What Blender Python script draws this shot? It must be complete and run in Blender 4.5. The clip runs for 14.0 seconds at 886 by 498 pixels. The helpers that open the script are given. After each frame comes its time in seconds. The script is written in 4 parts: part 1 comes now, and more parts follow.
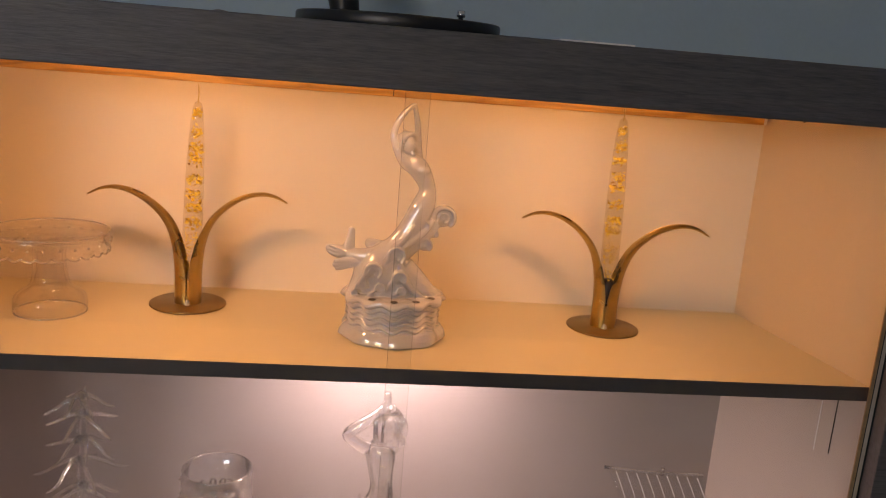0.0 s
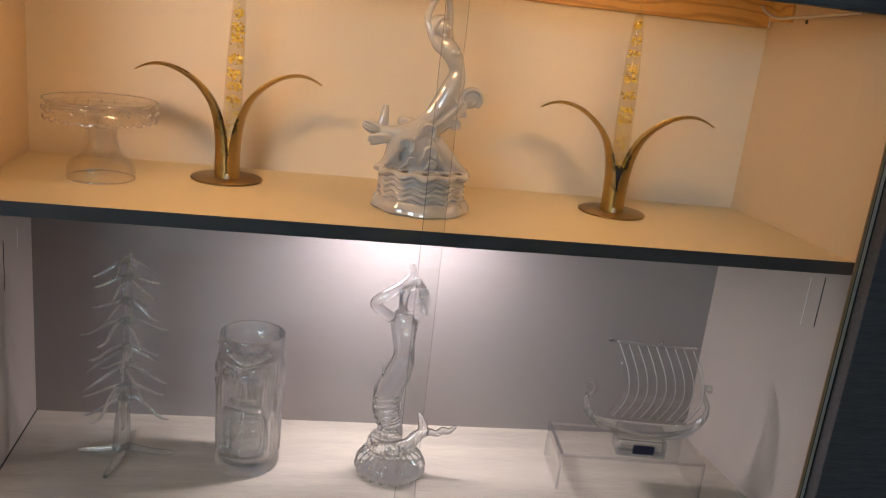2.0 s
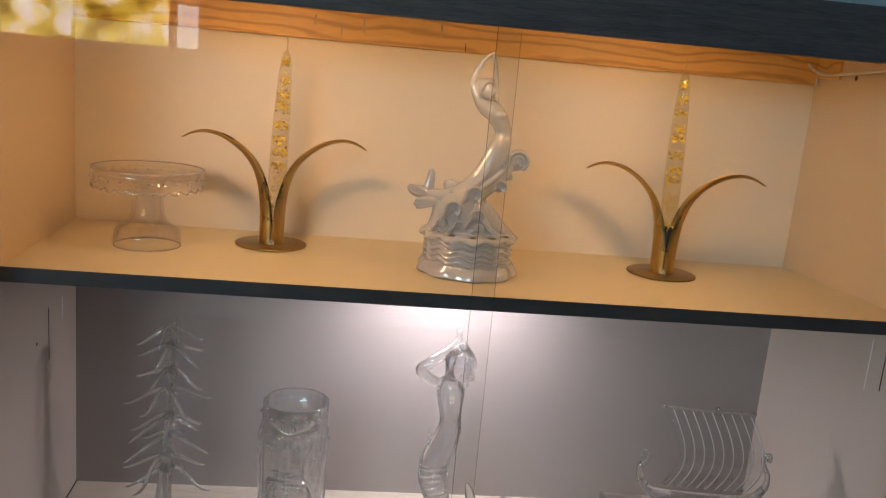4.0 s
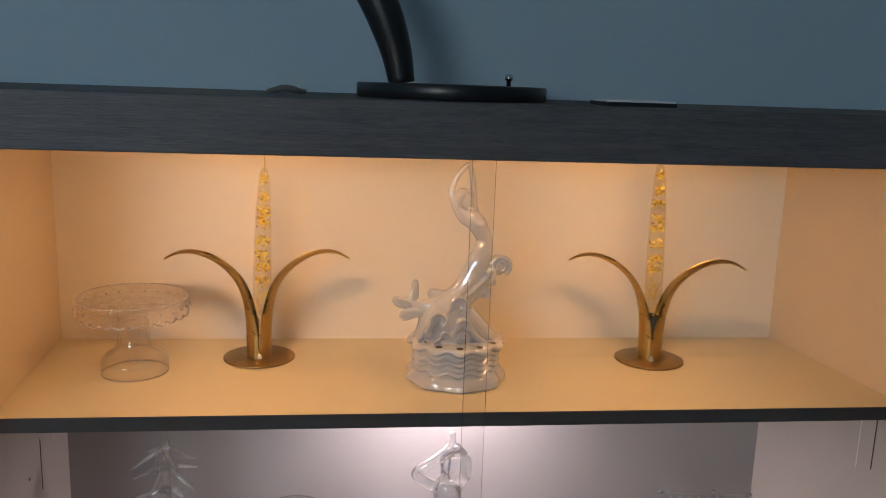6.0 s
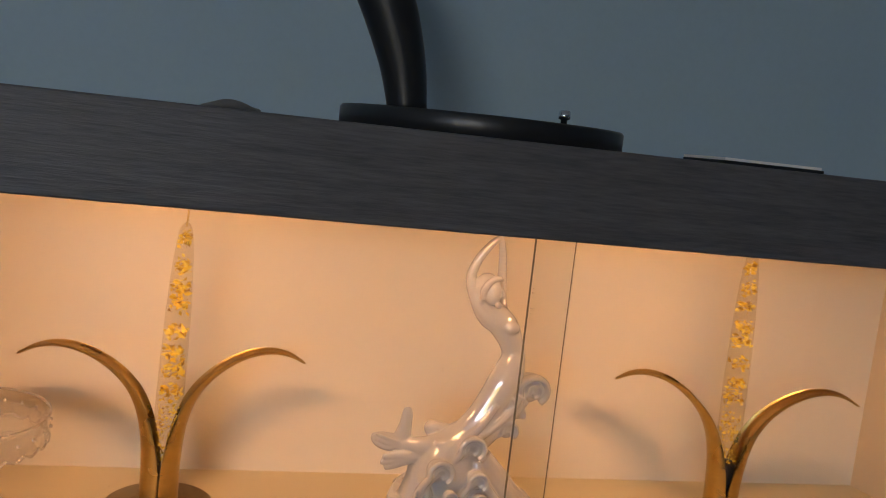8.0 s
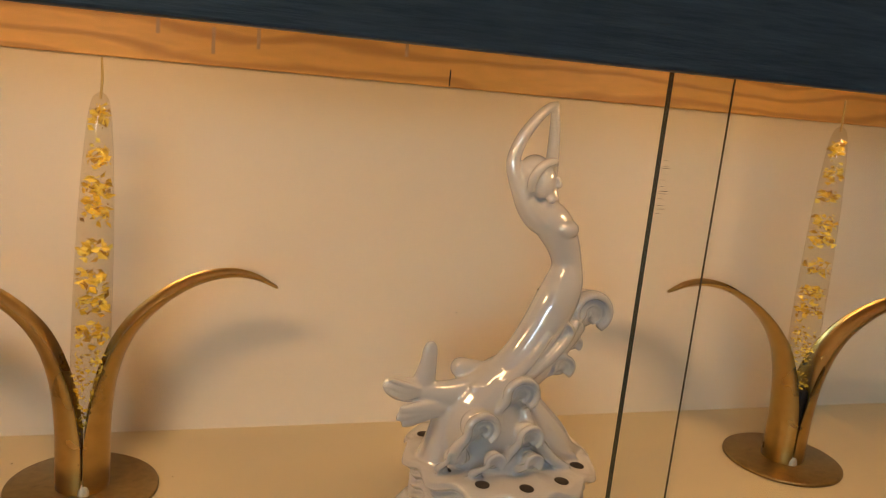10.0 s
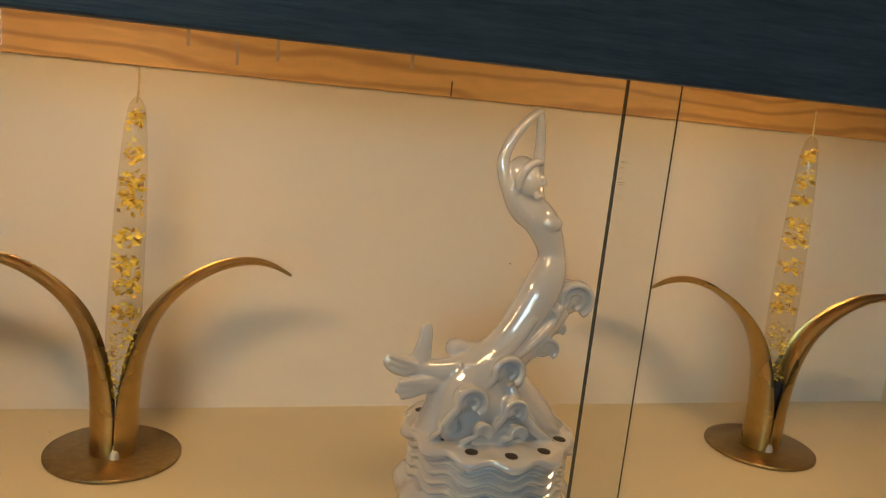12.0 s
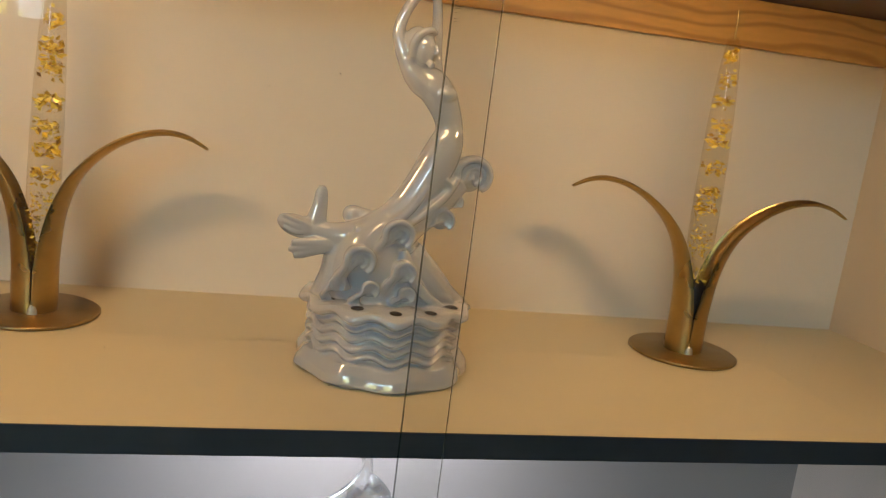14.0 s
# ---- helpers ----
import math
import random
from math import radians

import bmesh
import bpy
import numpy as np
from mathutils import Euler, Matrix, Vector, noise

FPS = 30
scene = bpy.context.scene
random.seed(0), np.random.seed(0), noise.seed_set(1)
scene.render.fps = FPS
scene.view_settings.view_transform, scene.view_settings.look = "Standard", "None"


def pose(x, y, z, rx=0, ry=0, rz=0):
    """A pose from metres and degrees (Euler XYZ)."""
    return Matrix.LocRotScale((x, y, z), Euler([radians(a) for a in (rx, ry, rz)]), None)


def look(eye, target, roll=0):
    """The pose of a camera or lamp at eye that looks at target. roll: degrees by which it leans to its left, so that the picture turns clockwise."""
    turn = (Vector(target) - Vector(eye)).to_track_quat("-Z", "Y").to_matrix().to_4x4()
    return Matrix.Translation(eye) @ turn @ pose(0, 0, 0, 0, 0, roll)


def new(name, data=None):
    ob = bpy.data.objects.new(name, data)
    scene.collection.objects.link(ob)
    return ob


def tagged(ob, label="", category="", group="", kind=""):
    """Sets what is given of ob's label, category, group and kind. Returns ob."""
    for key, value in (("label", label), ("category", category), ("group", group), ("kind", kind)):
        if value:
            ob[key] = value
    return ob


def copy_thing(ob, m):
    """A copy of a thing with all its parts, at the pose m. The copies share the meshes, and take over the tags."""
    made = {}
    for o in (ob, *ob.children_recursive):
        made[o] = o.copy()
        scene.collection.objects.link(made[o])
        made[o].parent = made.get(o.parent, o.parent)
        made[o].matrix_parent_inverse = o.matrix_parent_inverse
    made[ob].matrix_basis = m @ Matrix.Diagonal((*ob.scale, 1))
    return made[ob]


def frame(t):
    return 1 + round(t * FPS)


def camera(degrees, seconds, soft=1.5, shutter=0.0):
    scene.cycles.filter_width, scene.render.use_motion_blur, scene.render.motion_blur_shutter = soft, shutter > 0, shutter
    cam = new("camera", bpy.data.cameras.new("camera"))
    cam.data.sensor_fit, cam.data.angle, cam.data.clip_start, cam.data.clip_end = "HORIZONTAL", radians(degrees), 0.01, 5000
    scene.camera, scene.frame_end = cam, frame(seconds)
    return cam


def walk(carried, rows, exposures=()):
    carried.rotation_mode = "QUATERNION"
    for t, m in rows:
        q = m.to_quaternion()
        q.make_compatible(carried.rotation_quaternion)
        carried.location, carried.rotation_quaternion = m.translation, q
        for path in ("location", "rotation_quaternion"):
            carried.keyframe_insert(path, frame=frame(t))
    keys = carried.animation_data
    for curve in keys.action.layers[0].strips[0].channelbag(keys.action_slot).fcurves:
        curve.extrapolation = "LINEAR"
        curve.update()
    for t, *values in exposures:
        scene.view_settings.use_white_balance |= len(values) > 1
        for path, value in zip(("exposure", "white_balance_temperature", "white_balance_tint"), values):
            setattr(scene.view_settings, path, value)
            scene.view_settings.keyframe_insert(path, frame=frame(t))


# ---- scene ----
cam = camera(55.9, 14.0, soft=1.0)
PATH = [
    (0, (0.016, -0.093, 1.522), (0.247, 1.846, 1.089), 4.7),
    (0.5, (-0.042, -0.133, 1.52), (0.175, 1.812, 1.106), 3.8),
    (1, (-0.046, -0.155, 1.477), (0.168, 1.775, 0.997), 3.4),
    (1.5, (-0.043, -0.158, 1.445), (0.194, 1.755, 0.913), 4.0),
    (2, (-0.047, -0.184, 1.448), (0.243, 1.718, 0.902), 6.4),
    (2.5, (-0.091, -0.205, 1.464), (0.231, 1.698, 0.94), 7.3),
    (3, (-0.101, -0.204, 1.457), (0.206, 1.702, 0.934), 8.9),
    (3.5, (-0.110, -0.175, 1.416), (0.127, 1.777, 1.047), 9.5),
    (4, (-0.067, -0.162, 1.446), (0.144, 1.784, 1.032), 5.2),
    (4.2, (-0.048, -0.167, 1.474), (0.156, 1.781, 1.069), 0.7),
    (6.3, (-0.08, -0.126, 1.571), (0.174, 1.82, 1.183), 2.6),
    (6.5, (-0.1, -0.112, 1.553), (0.153, 1.855, 1.289), 3.2),
    (6.8, (-0.129, -0.1, 1.545), (0.136, 1.868, 1.312), 4.1),
    (7, (-0.137, -0.075, 1.543), (0.144, 1.89, 1.299), 4.8),
    (7.5, (-0.111, 0.046, 1.536), (0.247, 2.001, 1.312), 5.9),
    (7.8, (-0.102, 0.145, 1.556), (0.284, 2.093, 1.320), 6.0),
    (8, (-0.101, 0.214, 1.546), (0.309, 2.155, 1.291), 6.2),
    (8.3, (-0.107, 0.322, 1.534), (0.384, 2.238, 1.232), 6.5),
    (8.5, (-0.117, 0.387, 1.513), (0.415, 2.282, 1.156), 6.0),
    (8.7, (-0.11, 0.415, 1.495), (0.44, 2.288, 1.061), 6.0),
    (10.8, (-0.137, 0.402, 1.488), (0.502, 2.251, 1.072), 5.8),
    (11, (-0.134, 0.396, 1.488), (0.499, 2.248, 1.073), 5.8),
    (11.5, (-0.131, 0.372, 1.489), (0.464, 2.239, 1.092), 6.1),
    (12, (-0.131, 0.351, 1.485), (0.446, 2.226, 1.097), 6.1),
    (12.5, (-0.133, 0.354, 1.484), (0.423, 2.236, 1.095), 6.0),
    (13, (-0.12, 0.339, 1.472), (0.417, 2.227, 1.086), 6.4),
    (13.5, (-0.087, 0.324, 1.444), (0.418, 2.22, 1.058), 6.4),
    (14, (-0.031, 0.289, 1.411), (0.442, 2.191, 1.012), 7.2),
]
walk(cam, [(t, look(eye, target, roll)) for t, eye, target, roll in PATH],
     exposures=[(0, 0.12, 9300, 45), (0.8, 0.06, 7800, 33), (1.5, 0.02, 7150, 25), (3, -0.03, 6700, 17), (4.2, -0.02, 7000, 21), (6.3, 0.08, 7050, 28),
                (8.0, 0.08, 7950, 35), (8.7, 0.03, 8000, 35), (10.8, -0.22, 6300, 6), (12.5, -0.23, 6320, 7), (14, -0.24, 6200, 7)])

scene.cycles.transparent_max_bounces, scene.cycles.max_bounces, scene.cycles.transmission_bounces = 32, 16, 14

# ---- light: room daylight, warm strip in the upper bay, cool spot in the lower bay ----
world = bpy.data.worlds.new("sky")
scene.world = world
world.use_nodes = True
wn = world.node_tree.nodes
sky = wn.new("ShaderNodeTexSky")
sky.sky_type, sky.sun_disc = "NISHITA", False
sky.sun_elevation, sky.sun_rotation = radians(35), radians(140)
world.node_tree.links.new(sky.outputs["Color"], wn["Background"].inputs["Color"])
wn["Background"].inputs["Strength"].default_value = 0.1


def area(name, m, sx, sy, watts, color, spread=180):
    d = bpy.data.lights.new(name, "AREA")
    d.shape, d.size, d.size_y, d.energy, d.color, d.spread = "RECTANGLE", sx, sy, watts, color, radians(spread)
    ob = new(name, d)
    ob.matrix_world = m
    return ob


WARM, COOL, DAY = (1.0, 0.60, 0.268), (0.92, 0.93, 1.03), (0.34, 0.64, 1.0)
for lx, watts in ((-0.20, 0.92), (0.05, 0.18), (0.31, 0.78)):
    area("upper_bay_light", look((lx, 0.765, 1.506), (lx, 0.93, 1.2)), 0.09, 0.03, watts, WARM)
area("lower_bay_light", look((0.080, 0.925, 1.1735), (0.080, 0.915, 0.8)), 0.20, 0.03, 1.95, COOL)
area("window_daylight", look((-1.75, -2.96, 2.02), (-0.6, 0.0, 1.5)), 1.5, 0.42, 31, DAY)


# ---- materials ----
def mat(name, color, rough=0.5, metal=0.0, var=0.12, scale=6.0, fine=120.0, bump=0.0, stretch=(1, 1, 1), spots=0.0, spot_color=(0.1, 0.08, 0.06), coat=0.0, rvar=0.1):
    m = bpy.data.materials.new(name)
    m.use_nodes = True
    nt = m.node_tree
    n, lk = nt.nodes, nt.links
    b = n["Principled BSDF"]
    b.inputs["Metallic"].default_value = metal
    b.inputs["Coat Weight"].default_value = coat
    b.inputs["Coat Roughness"].default_value = 0.08
    tc = n.new("ShaderNodeTexCoord")
    mp = n.new("ShaderNodeMapping")
    mp.inputs["Scale"].default_value = stretch
    lk.new(tc.outputs["Object"], mp.inputs["Vector"])
    big, small = n.new("ShaderNodeTexNoise"), n.new("ShaderNodeTexNoise")
    for t, s in ((big, scale), (small, fine)):
        t.inputs["Scale"].default_value = s
        t.inputs["Detail"].default_value = 6
        lk.new(mp.outputs["Vector"], t.inputs["Vector"])
    add = n.new("ShaderNodeMath")
    add.operation = "ADD"
    lk.new(big.outputs["Fac"], add.inputs[0])
    lk.new(small.outputs["Fac"], add.inputs[1])
    ramp = n.new("ShaderNodeMapRange")
    ramp.inputs["From Min"].default_value, ramp.inputs["From Max"].default_value = 0.6, 1.4
    ramp.inputs["To Min"].default_value, ramp.inputs["To Max"].default_value = 1 - var, 1 + var
    lk.new(add.outputs[0], ramp.inputs["Value"])
    mul = n.new("ShaderNodeMix")
    mul.data_type, mul.blend_type = "RGBA", "MULTIPLY"
    mul.inputs["Factor"].default_value = 1.0
    mul.inputs["A"].default_value = (*color, 1)
    lk.new(ramp.outputs["Result"], mul.inputs["B"])
    col = mul.outputs["Result"]
    if spots:
        vo = n.new("ShaderNodeTexNoise")
        vo.inputs["Scale"].default_value = scale * 9
        vo.inputs["Detail"].default_value = 3
        lk.new(tc.outputs["Object"], vo.inputs["Vector"])
        th = n.new("ShaderNodeMapRange")
        th.inputs["From Min"].default_value, th.inputs["From Max"].default_value = 0.74 - spots, 0.80 - spots
        lk.new(vo.outputs["Fac"], th.inputs["Value"])
        mx = n.new("ShaderNodeMix")
        mx.data_type = "RGBA"
        lk.new(th.outputs["Result"], mx.inputs["Factor"])
        lk.new(col, mx.inputs["A"])
        mx.inputs["B"].default_value = (*spot_color, 1)
        col = mx.outputs["Result"]
    lk.new(col, b.inputs["Base Color"])
    rr = n.new("ShaderNodeMapRange")
    rr.inputs["To Min"].default_value, rr.inputs["To Max"].default_value = max(0.02, rough - rvar), min(1, rough + rvar)
    lk.new(big.outputs["Fac"], rr.inputs["Value"])
    lk.new(rr.outputs["Result"], b.inputs["Roughness"])
    if bump:
        bp = n.new("ShaderNodeBump")
        bp.inputs["Strength"].default_value, bp.inputs["Distance"].default_value = bump, 0.001
        lk.new(add.outputs[0], bp.inputs["Height"])
        lk.new(bp.outputs["Normal"], b.inputs["Normal"])
    return m


def glass(name, color=(1, 1, 1), clear=0.35, ior=1.5, rough=0.0, gloss=0.10, gloss_rough=0.05, dust=0.0):
    """Clear glass that lets part of the light straight through."""
    m = bpy.data.materials.new(name)
    m.use_nodes = True
    n, lk = m.node_tree.nodes, m.node_tree.links
    n.remove(n["Principled BSDF"])
    g, t, mx = n.new("ShaderNodeBsdfGlass"), n.new("ShaderNodeBsdfTransparent"), n.new("ShaderNodeMixShader")
    g.inputs["IOR"].default_value, g.inputs["Roughness"].default_value, g.inputs["Color"].default_value = ior, rough, (*color, 1)
    t.inputs["Color"].default_value = (*color, 1)
    mx.inputs[0].default_value = clear
    lk.new(g.outputs[0], mx.inputs[1])
    lk.new(t.outputs[0], mx.inputs[2])
    gl, m2 = n.new("ShaderNodeBsdfGlossy"), n.new("ShaderNodeMixShader")
    gl.inputs["Roughness"].default_value = gloss_rough
    m2.inputs[0].default_value = gloss
    lk.new(mx.outputs[0], m2.inputs[1])
    lk.new(gl.outputs[0], m2.inputs[2])
    # white diffuse share brightens the glass in place of refracted sparkle
    df, m3 = n.new("ShaderNodeBsdfDiffuse"), n.new("ShaderNodeMixShader")
    df.inputs["Color"].default_value = (0.86, 0.86, 0.88, 1)
    m3.inputs[0].default_value = dust
    lk.new(m2.outputs[0], m3.inputs[1])
    lk.new(df.outputs[0], m3.inputs[2])
    lk.new(m3.outputs[0], n["Material Output"].inputs["Surface"])
    return m


def pane_glass(name, color, gain=1.0):
    m = bpy.data.materials.new(name)
    m.use_nodes = True
    n, lk = m.node_tree.nodes, m.node_tree.links
    n.remove(n["Principled BSDF"])
    g, t, mx, f = n.new("ShaderNodeBsdfGlossy"), n.new("ShaderNodeBsdfTransparent"), n.new("ShaderNodeMixShader"), n.new("ShaderNodeMath")
    g.inputs["Roughness"].default_value = 0.0
    lw, pw = n.new("ShaderNodeLayerWeight"), n.new("ShaderNodeMath")
    lw.inputs["Blend"].default_value = 0.5
    pw.operation, pw.inputs[1].default_value = "POWER", 5.0
    f.operation, f.inputs[1].default_value, f.inputs[2].default_value = "MULTIPLY_ADD", 0.9, 0.035
    lk.new(lw.outputs["Facing"], pw.inputs[0])
    lk.new(pw.outputs[0], f.inputs[0])
    t.inputs["Color"].default_value = (*color, 1)
    lk.new(f.outputs[0], mx.inputs[0])
    lk.new(t.outputs[0], mx.inputs[1])
    lk.new(g.outputs[0], mx.inputs[2])
    lk.new(mx.outputs[0], n["Material Output"].inputs["Surface"])
    return m


def thin_glass(name, color=(0.99, 0.99, 0.98), base=0.05, power=3.0, rough=0.03, gain=0.85):
    """Clear thin glass: what lies behind shows straight, the rims shine."""
    m = pane_glass(name, color)
    n = m.node_tree.nodes
    for k in n:
        if k.bl_idname == "ShaderNodeBsdfGlossy":
            k.inputs["Roughness"].default_value = rough
        if k.bl_idname == "ShaderNodeMath" and k.operation == "POWER":
            k.inputs[1].default_value = power
        if k.bl_idname == "ShaderNodeMath" and k.operation == "MULTIPLY_ADD":
            k.inputs[1].default_value, k.inputs[2].default_value = gain, base
    return m


def glow(name, color, strength):
    m = bpy.data.materials.new(name)
    m.use_nodes = True
    b = m.node_tree.nodes["Principled BSDF"]
    b.inputs["Base Color"].default_value = (0.8, 0.8, 0.8, 1)
    b.inputs["Emission Color"].default_value = (*color, 1)
    b.inputs["Emission Strength"].default_value = strength
    return m


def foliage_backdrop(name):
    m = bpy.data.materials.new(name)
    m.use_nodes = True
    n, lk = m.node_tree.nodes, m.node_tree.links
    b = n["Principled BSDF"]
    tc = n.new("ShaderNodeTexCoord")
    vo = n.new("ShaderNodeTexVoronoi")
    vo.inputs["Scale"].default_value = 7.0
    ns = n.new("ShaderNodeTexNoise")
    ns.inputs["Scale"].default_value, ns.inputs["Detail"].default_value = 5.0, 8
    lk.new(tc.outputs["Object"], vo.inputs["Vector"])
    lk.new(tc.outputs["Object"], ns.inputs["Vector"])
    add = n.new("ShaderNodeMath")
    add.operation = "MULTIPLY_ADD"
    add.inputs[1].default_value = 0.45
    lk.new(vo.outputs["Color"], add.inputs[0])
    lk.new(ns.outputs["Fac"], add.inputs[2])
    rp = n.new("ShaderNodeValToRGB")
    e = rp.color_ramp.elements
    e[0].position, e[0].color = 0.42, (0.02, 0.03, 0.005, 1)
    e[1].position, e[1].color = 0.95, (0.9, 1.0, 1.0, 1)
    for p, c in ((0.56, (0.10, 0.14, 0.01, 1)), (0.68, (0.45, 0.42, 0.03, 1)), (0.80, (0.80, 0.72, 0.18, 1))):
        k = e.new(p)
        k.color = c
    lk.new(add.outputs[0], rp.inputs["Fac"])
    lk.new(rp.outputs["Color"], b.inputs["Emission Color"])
    # the leaves emit: daylight on them is put into the emission
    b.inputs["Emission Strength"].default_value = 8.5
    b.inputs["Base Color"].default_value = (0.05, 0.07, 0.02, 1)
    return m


def gold_leaf(name):
    m = bpy.data.materials.new(name)
    m.use_nodes = True
    n, lk = m.node_tree.nodes, m.node_tree.links
    b = n["Principled BSDF"]
    b.inputs["Metallic"].default_value, b.inputs["Roughness"].default_value = 0.2, 0.35
    ge, rp = n.new("ShaderNodeNewGeometry"), n.new("ShaderNodeValToRGB")
    e = rp.color_ramp.elements
    e[0].position, e[0].color = 0.0, (0.30, 0.15, 0.012, 1)
    e[1].position, e[1].color = 0.9, (1.0, 0.88, 0.20, 1)
    k = e.new(0.45)
    k.color = (0.93, 0.66, 0.05, 1)
    lk.new(ge.outputs["Random Per Island"], rp.inputs["Fac"])
    lk.new(rp.outputs["Color"], b.inputs["Base Color"])
    return m


def pine(name):
    m = mat(name, (0.78, 0.47, 0.15), 0.5, var=0.16, scale=4, fine=60, stretch=(1, 6, 6))
    nt = m.node_tree
    n, lk = nt.nodes, nt.links
    b = n["Principled BSDF"]
    tc = n.new("ShaderNodeTexCoord")
    mp = n.new("ShaderNodeMapping")
    mp.inputs["Scale"].default_value = (7.0, 24, 24)
    wv = n.new("ShaderNodeTexWave")
    wv.bands_direction = "Z"
    wv.inputs["Scale"].default_value, wv.inputs["Distortion"].default_value = 0.8, 13.0
    wv.inputs["Detail"].default_value, wv.inputs["Detail Scale"].default_value = 2.5, 0.8
    lk.new(tc.outputs["Object"], mp.inputs["Vector"])
    lk.new(mp.outputs["Vector"], wv.inputs["Vector"])
    mr = n.new("ShaderNodeMapRange")
    mr.inputs["From Min"].default_value, mr.inputs["From Max"].default_value = 0.62, 1.0
    lk.new(wv.outputs["Fac"], mr.inputs["Value"])
    mx = n.new("ShaderNodeMix")
    mx.data_type, mx.blend_type = "RGBA", "MIX"
    old = b.inputs["Base Color"].links[0].from_socket
    sc = n.new("ShaderNodeMath")
    sc.operation = "MULTIPLY"
    sc.inputs[1].default_value = 0.5
    lk.new(mr.outputs["Result"], sc.inputs[0])
    lk.new(sc.outputs[0], mx.inputs["Factor"])
    lk.new(old, mx.inputs["A"])
    mx.inputs["B"].default_value = (0.36, 0.15, 0.04, 1)
    lk.new(mx.outputs["Result"], b.inputs["Base Color"])
    return m


M_LAM = mat("birch_laminate", (0.70, 0.605, 0.41), 0.40, var=0.07, scale=5, fine=70, stretch=(1, 8, 8), bump=0.02)
# one side laminate in two colours: upper tinted by warm light, lower dimmed
M_SIDE_WARM = mat("side_laminate", (0.68, 0.535, 0.365), 0.45, var=0.05, scale=4, fine=60, stretch=(8, 8, 1), bump=0.02)
M_SIDE_DIM = mat("side_laminate_dim_lit", (0.54, 0.46, 0.405), 0.45, var=0.06, scale=4, fine=60, stretch=(8, 8, 1), bump=0.02)
M_TRACK = mat("pale_track", (0.42, 0.37, 0.31), 0.45, var=0.12, scale=20, fine=120)
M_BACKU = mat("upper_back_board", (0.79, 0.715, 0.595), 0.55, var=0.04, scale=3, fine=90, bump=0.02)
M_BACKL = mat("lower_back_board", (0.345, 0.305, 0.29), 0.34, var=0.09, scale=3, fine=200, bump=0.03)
M_FLOORL = mat("lower_board_laminate", (0.60, 0.53, 0.44), 0.4, var=0.26, scale=4, fine=45, stretch=(1, 9, 9), bump=0.03)
M_NAVY = mat("dark_stained_oak", (0.082, 0.079, 0.086), 0.5, var=0.42, scale=12, fine=60, stretch=(1, 12, 12), bump=0.5)
M_EDGE = mat("dark_edge_band", (0.062, 0.056, 0.056), 0.5, var=0.2, scale=10, fine=90, bump=0.1)
M_RAW = mat("raw_chipboard_edge", (0.30, 0.19, 0.10), 0.7, var=0.25, scale=30, fine=300, bump=0.2)
M_PINE = pine("varnished_pine")
M_GLUE = mat("grey_glue", (0.46, 0.33, 0.20), 0.6, var=0.3, scale=120)
M_TOPIN = mat("dark_brown_board", (0.10, 0.06, 0.04), 0.5, var=0.2, scale=8, fine=60, stretch=(1, 8, 8))
M_BLACK = mat("black_gap", (0.01, 0.01, 0.01), 0.6)
M_WALL = mat("painted_wall", (0.31, 0.445, 0.52), 0.7, var=0.03, scale=2, fine=160, bump=0.05)
M_CEIL = mat("white_ceiling", (0.8, 0.8, 0.78), 0.8, var=0.02)
M_FLOOR = mat("wood_floor", (0.26, 0.17, 0.10), 0.5, var=0.2, scale=3, fine=40, stretch=(1, 8, 1))
M_PANE = pane_glass("door_glass", (0.985, 0.99, 0.985))
M_PEDGE = mat("green_glass_edge", (0.016, 0.032, 0.027), 0.15, var=0.2, scale=60)
M_PEDGE2 = mat("pale_glass_edge", (0.10, 0.085, 0.06), 0.2, var=0.2, scale=60)
M_BRASS = mat("aged_brass", (0.50, 0.345, 0.125), 0.30, metal=1.0, var=0.16, scale=18, fine=160, spots=0.02, spot_color=(0.16, 0.10, 0.04), bump=0.05, rvar=0.12)
M_BRASSD = mat("dull_brass", (0.34, 0.24, 0.10), 0.38, metal=1.0, var=0.28, scale=30, fine=220, spots=0.06, spot_color=(0.13, 0.085, 0.04), bump=0.06)
M_SOLDER = mat("pale_solder", (0.62, 0.56, 0.44), 0.45, metal=0.5, var=0.2, scale=80)
M_GOLD = gold_leaf("gold_leaf")
M_PORC = mat("white_porcelain", (0.555, 0.550, 0.550), 0.045, var=0.03, scale=25, fine=200, coat=1.0, rvar=0.02)
M_PORC.node_tree.nodes["Principled BSDF"].inputs["IOR"].default_value = 1.75
M_PORC.node_tree.nodes["Principled BSDF"].inputs["Coat IOR"].default_value = 1.65
M_HOLE_SHADE = mat("hole_shade", (0.03, 0.022, 0.016), 0.7)
M_WICK = mat("waxed_wick", (0.62, 0.48, 0.20), 0.5, var=0.15, scale=200)
M_CANDLE = thin_glass("clear_gel_wax", (0.955, 0.93, 0.86), 0.03, 3.0, 0.04, 0.30)
M_CLEAR = thin_glass("pressed_glass", (0.99, 0.985, 0.98), 0.07, 2.6, 0.04, 0.6)
M_CRYSTAL = glass("crystal_glass", (1.0, 1.0, 1.0), 0.20, 1.50, 0.0, 0.13, 0.08, 0.03)
M_SPUN = glass("spun_glass", (1.0, 1.0, 1.0), 0.30, 1.48, 0.0, 0.22, 0.06, 0.05)
M_MUG = glass("thick_mug_glass", (1.0, 1.0, 1.0), 0.22, 1.50, 0.0, 0.15, 0.09, 0.03)
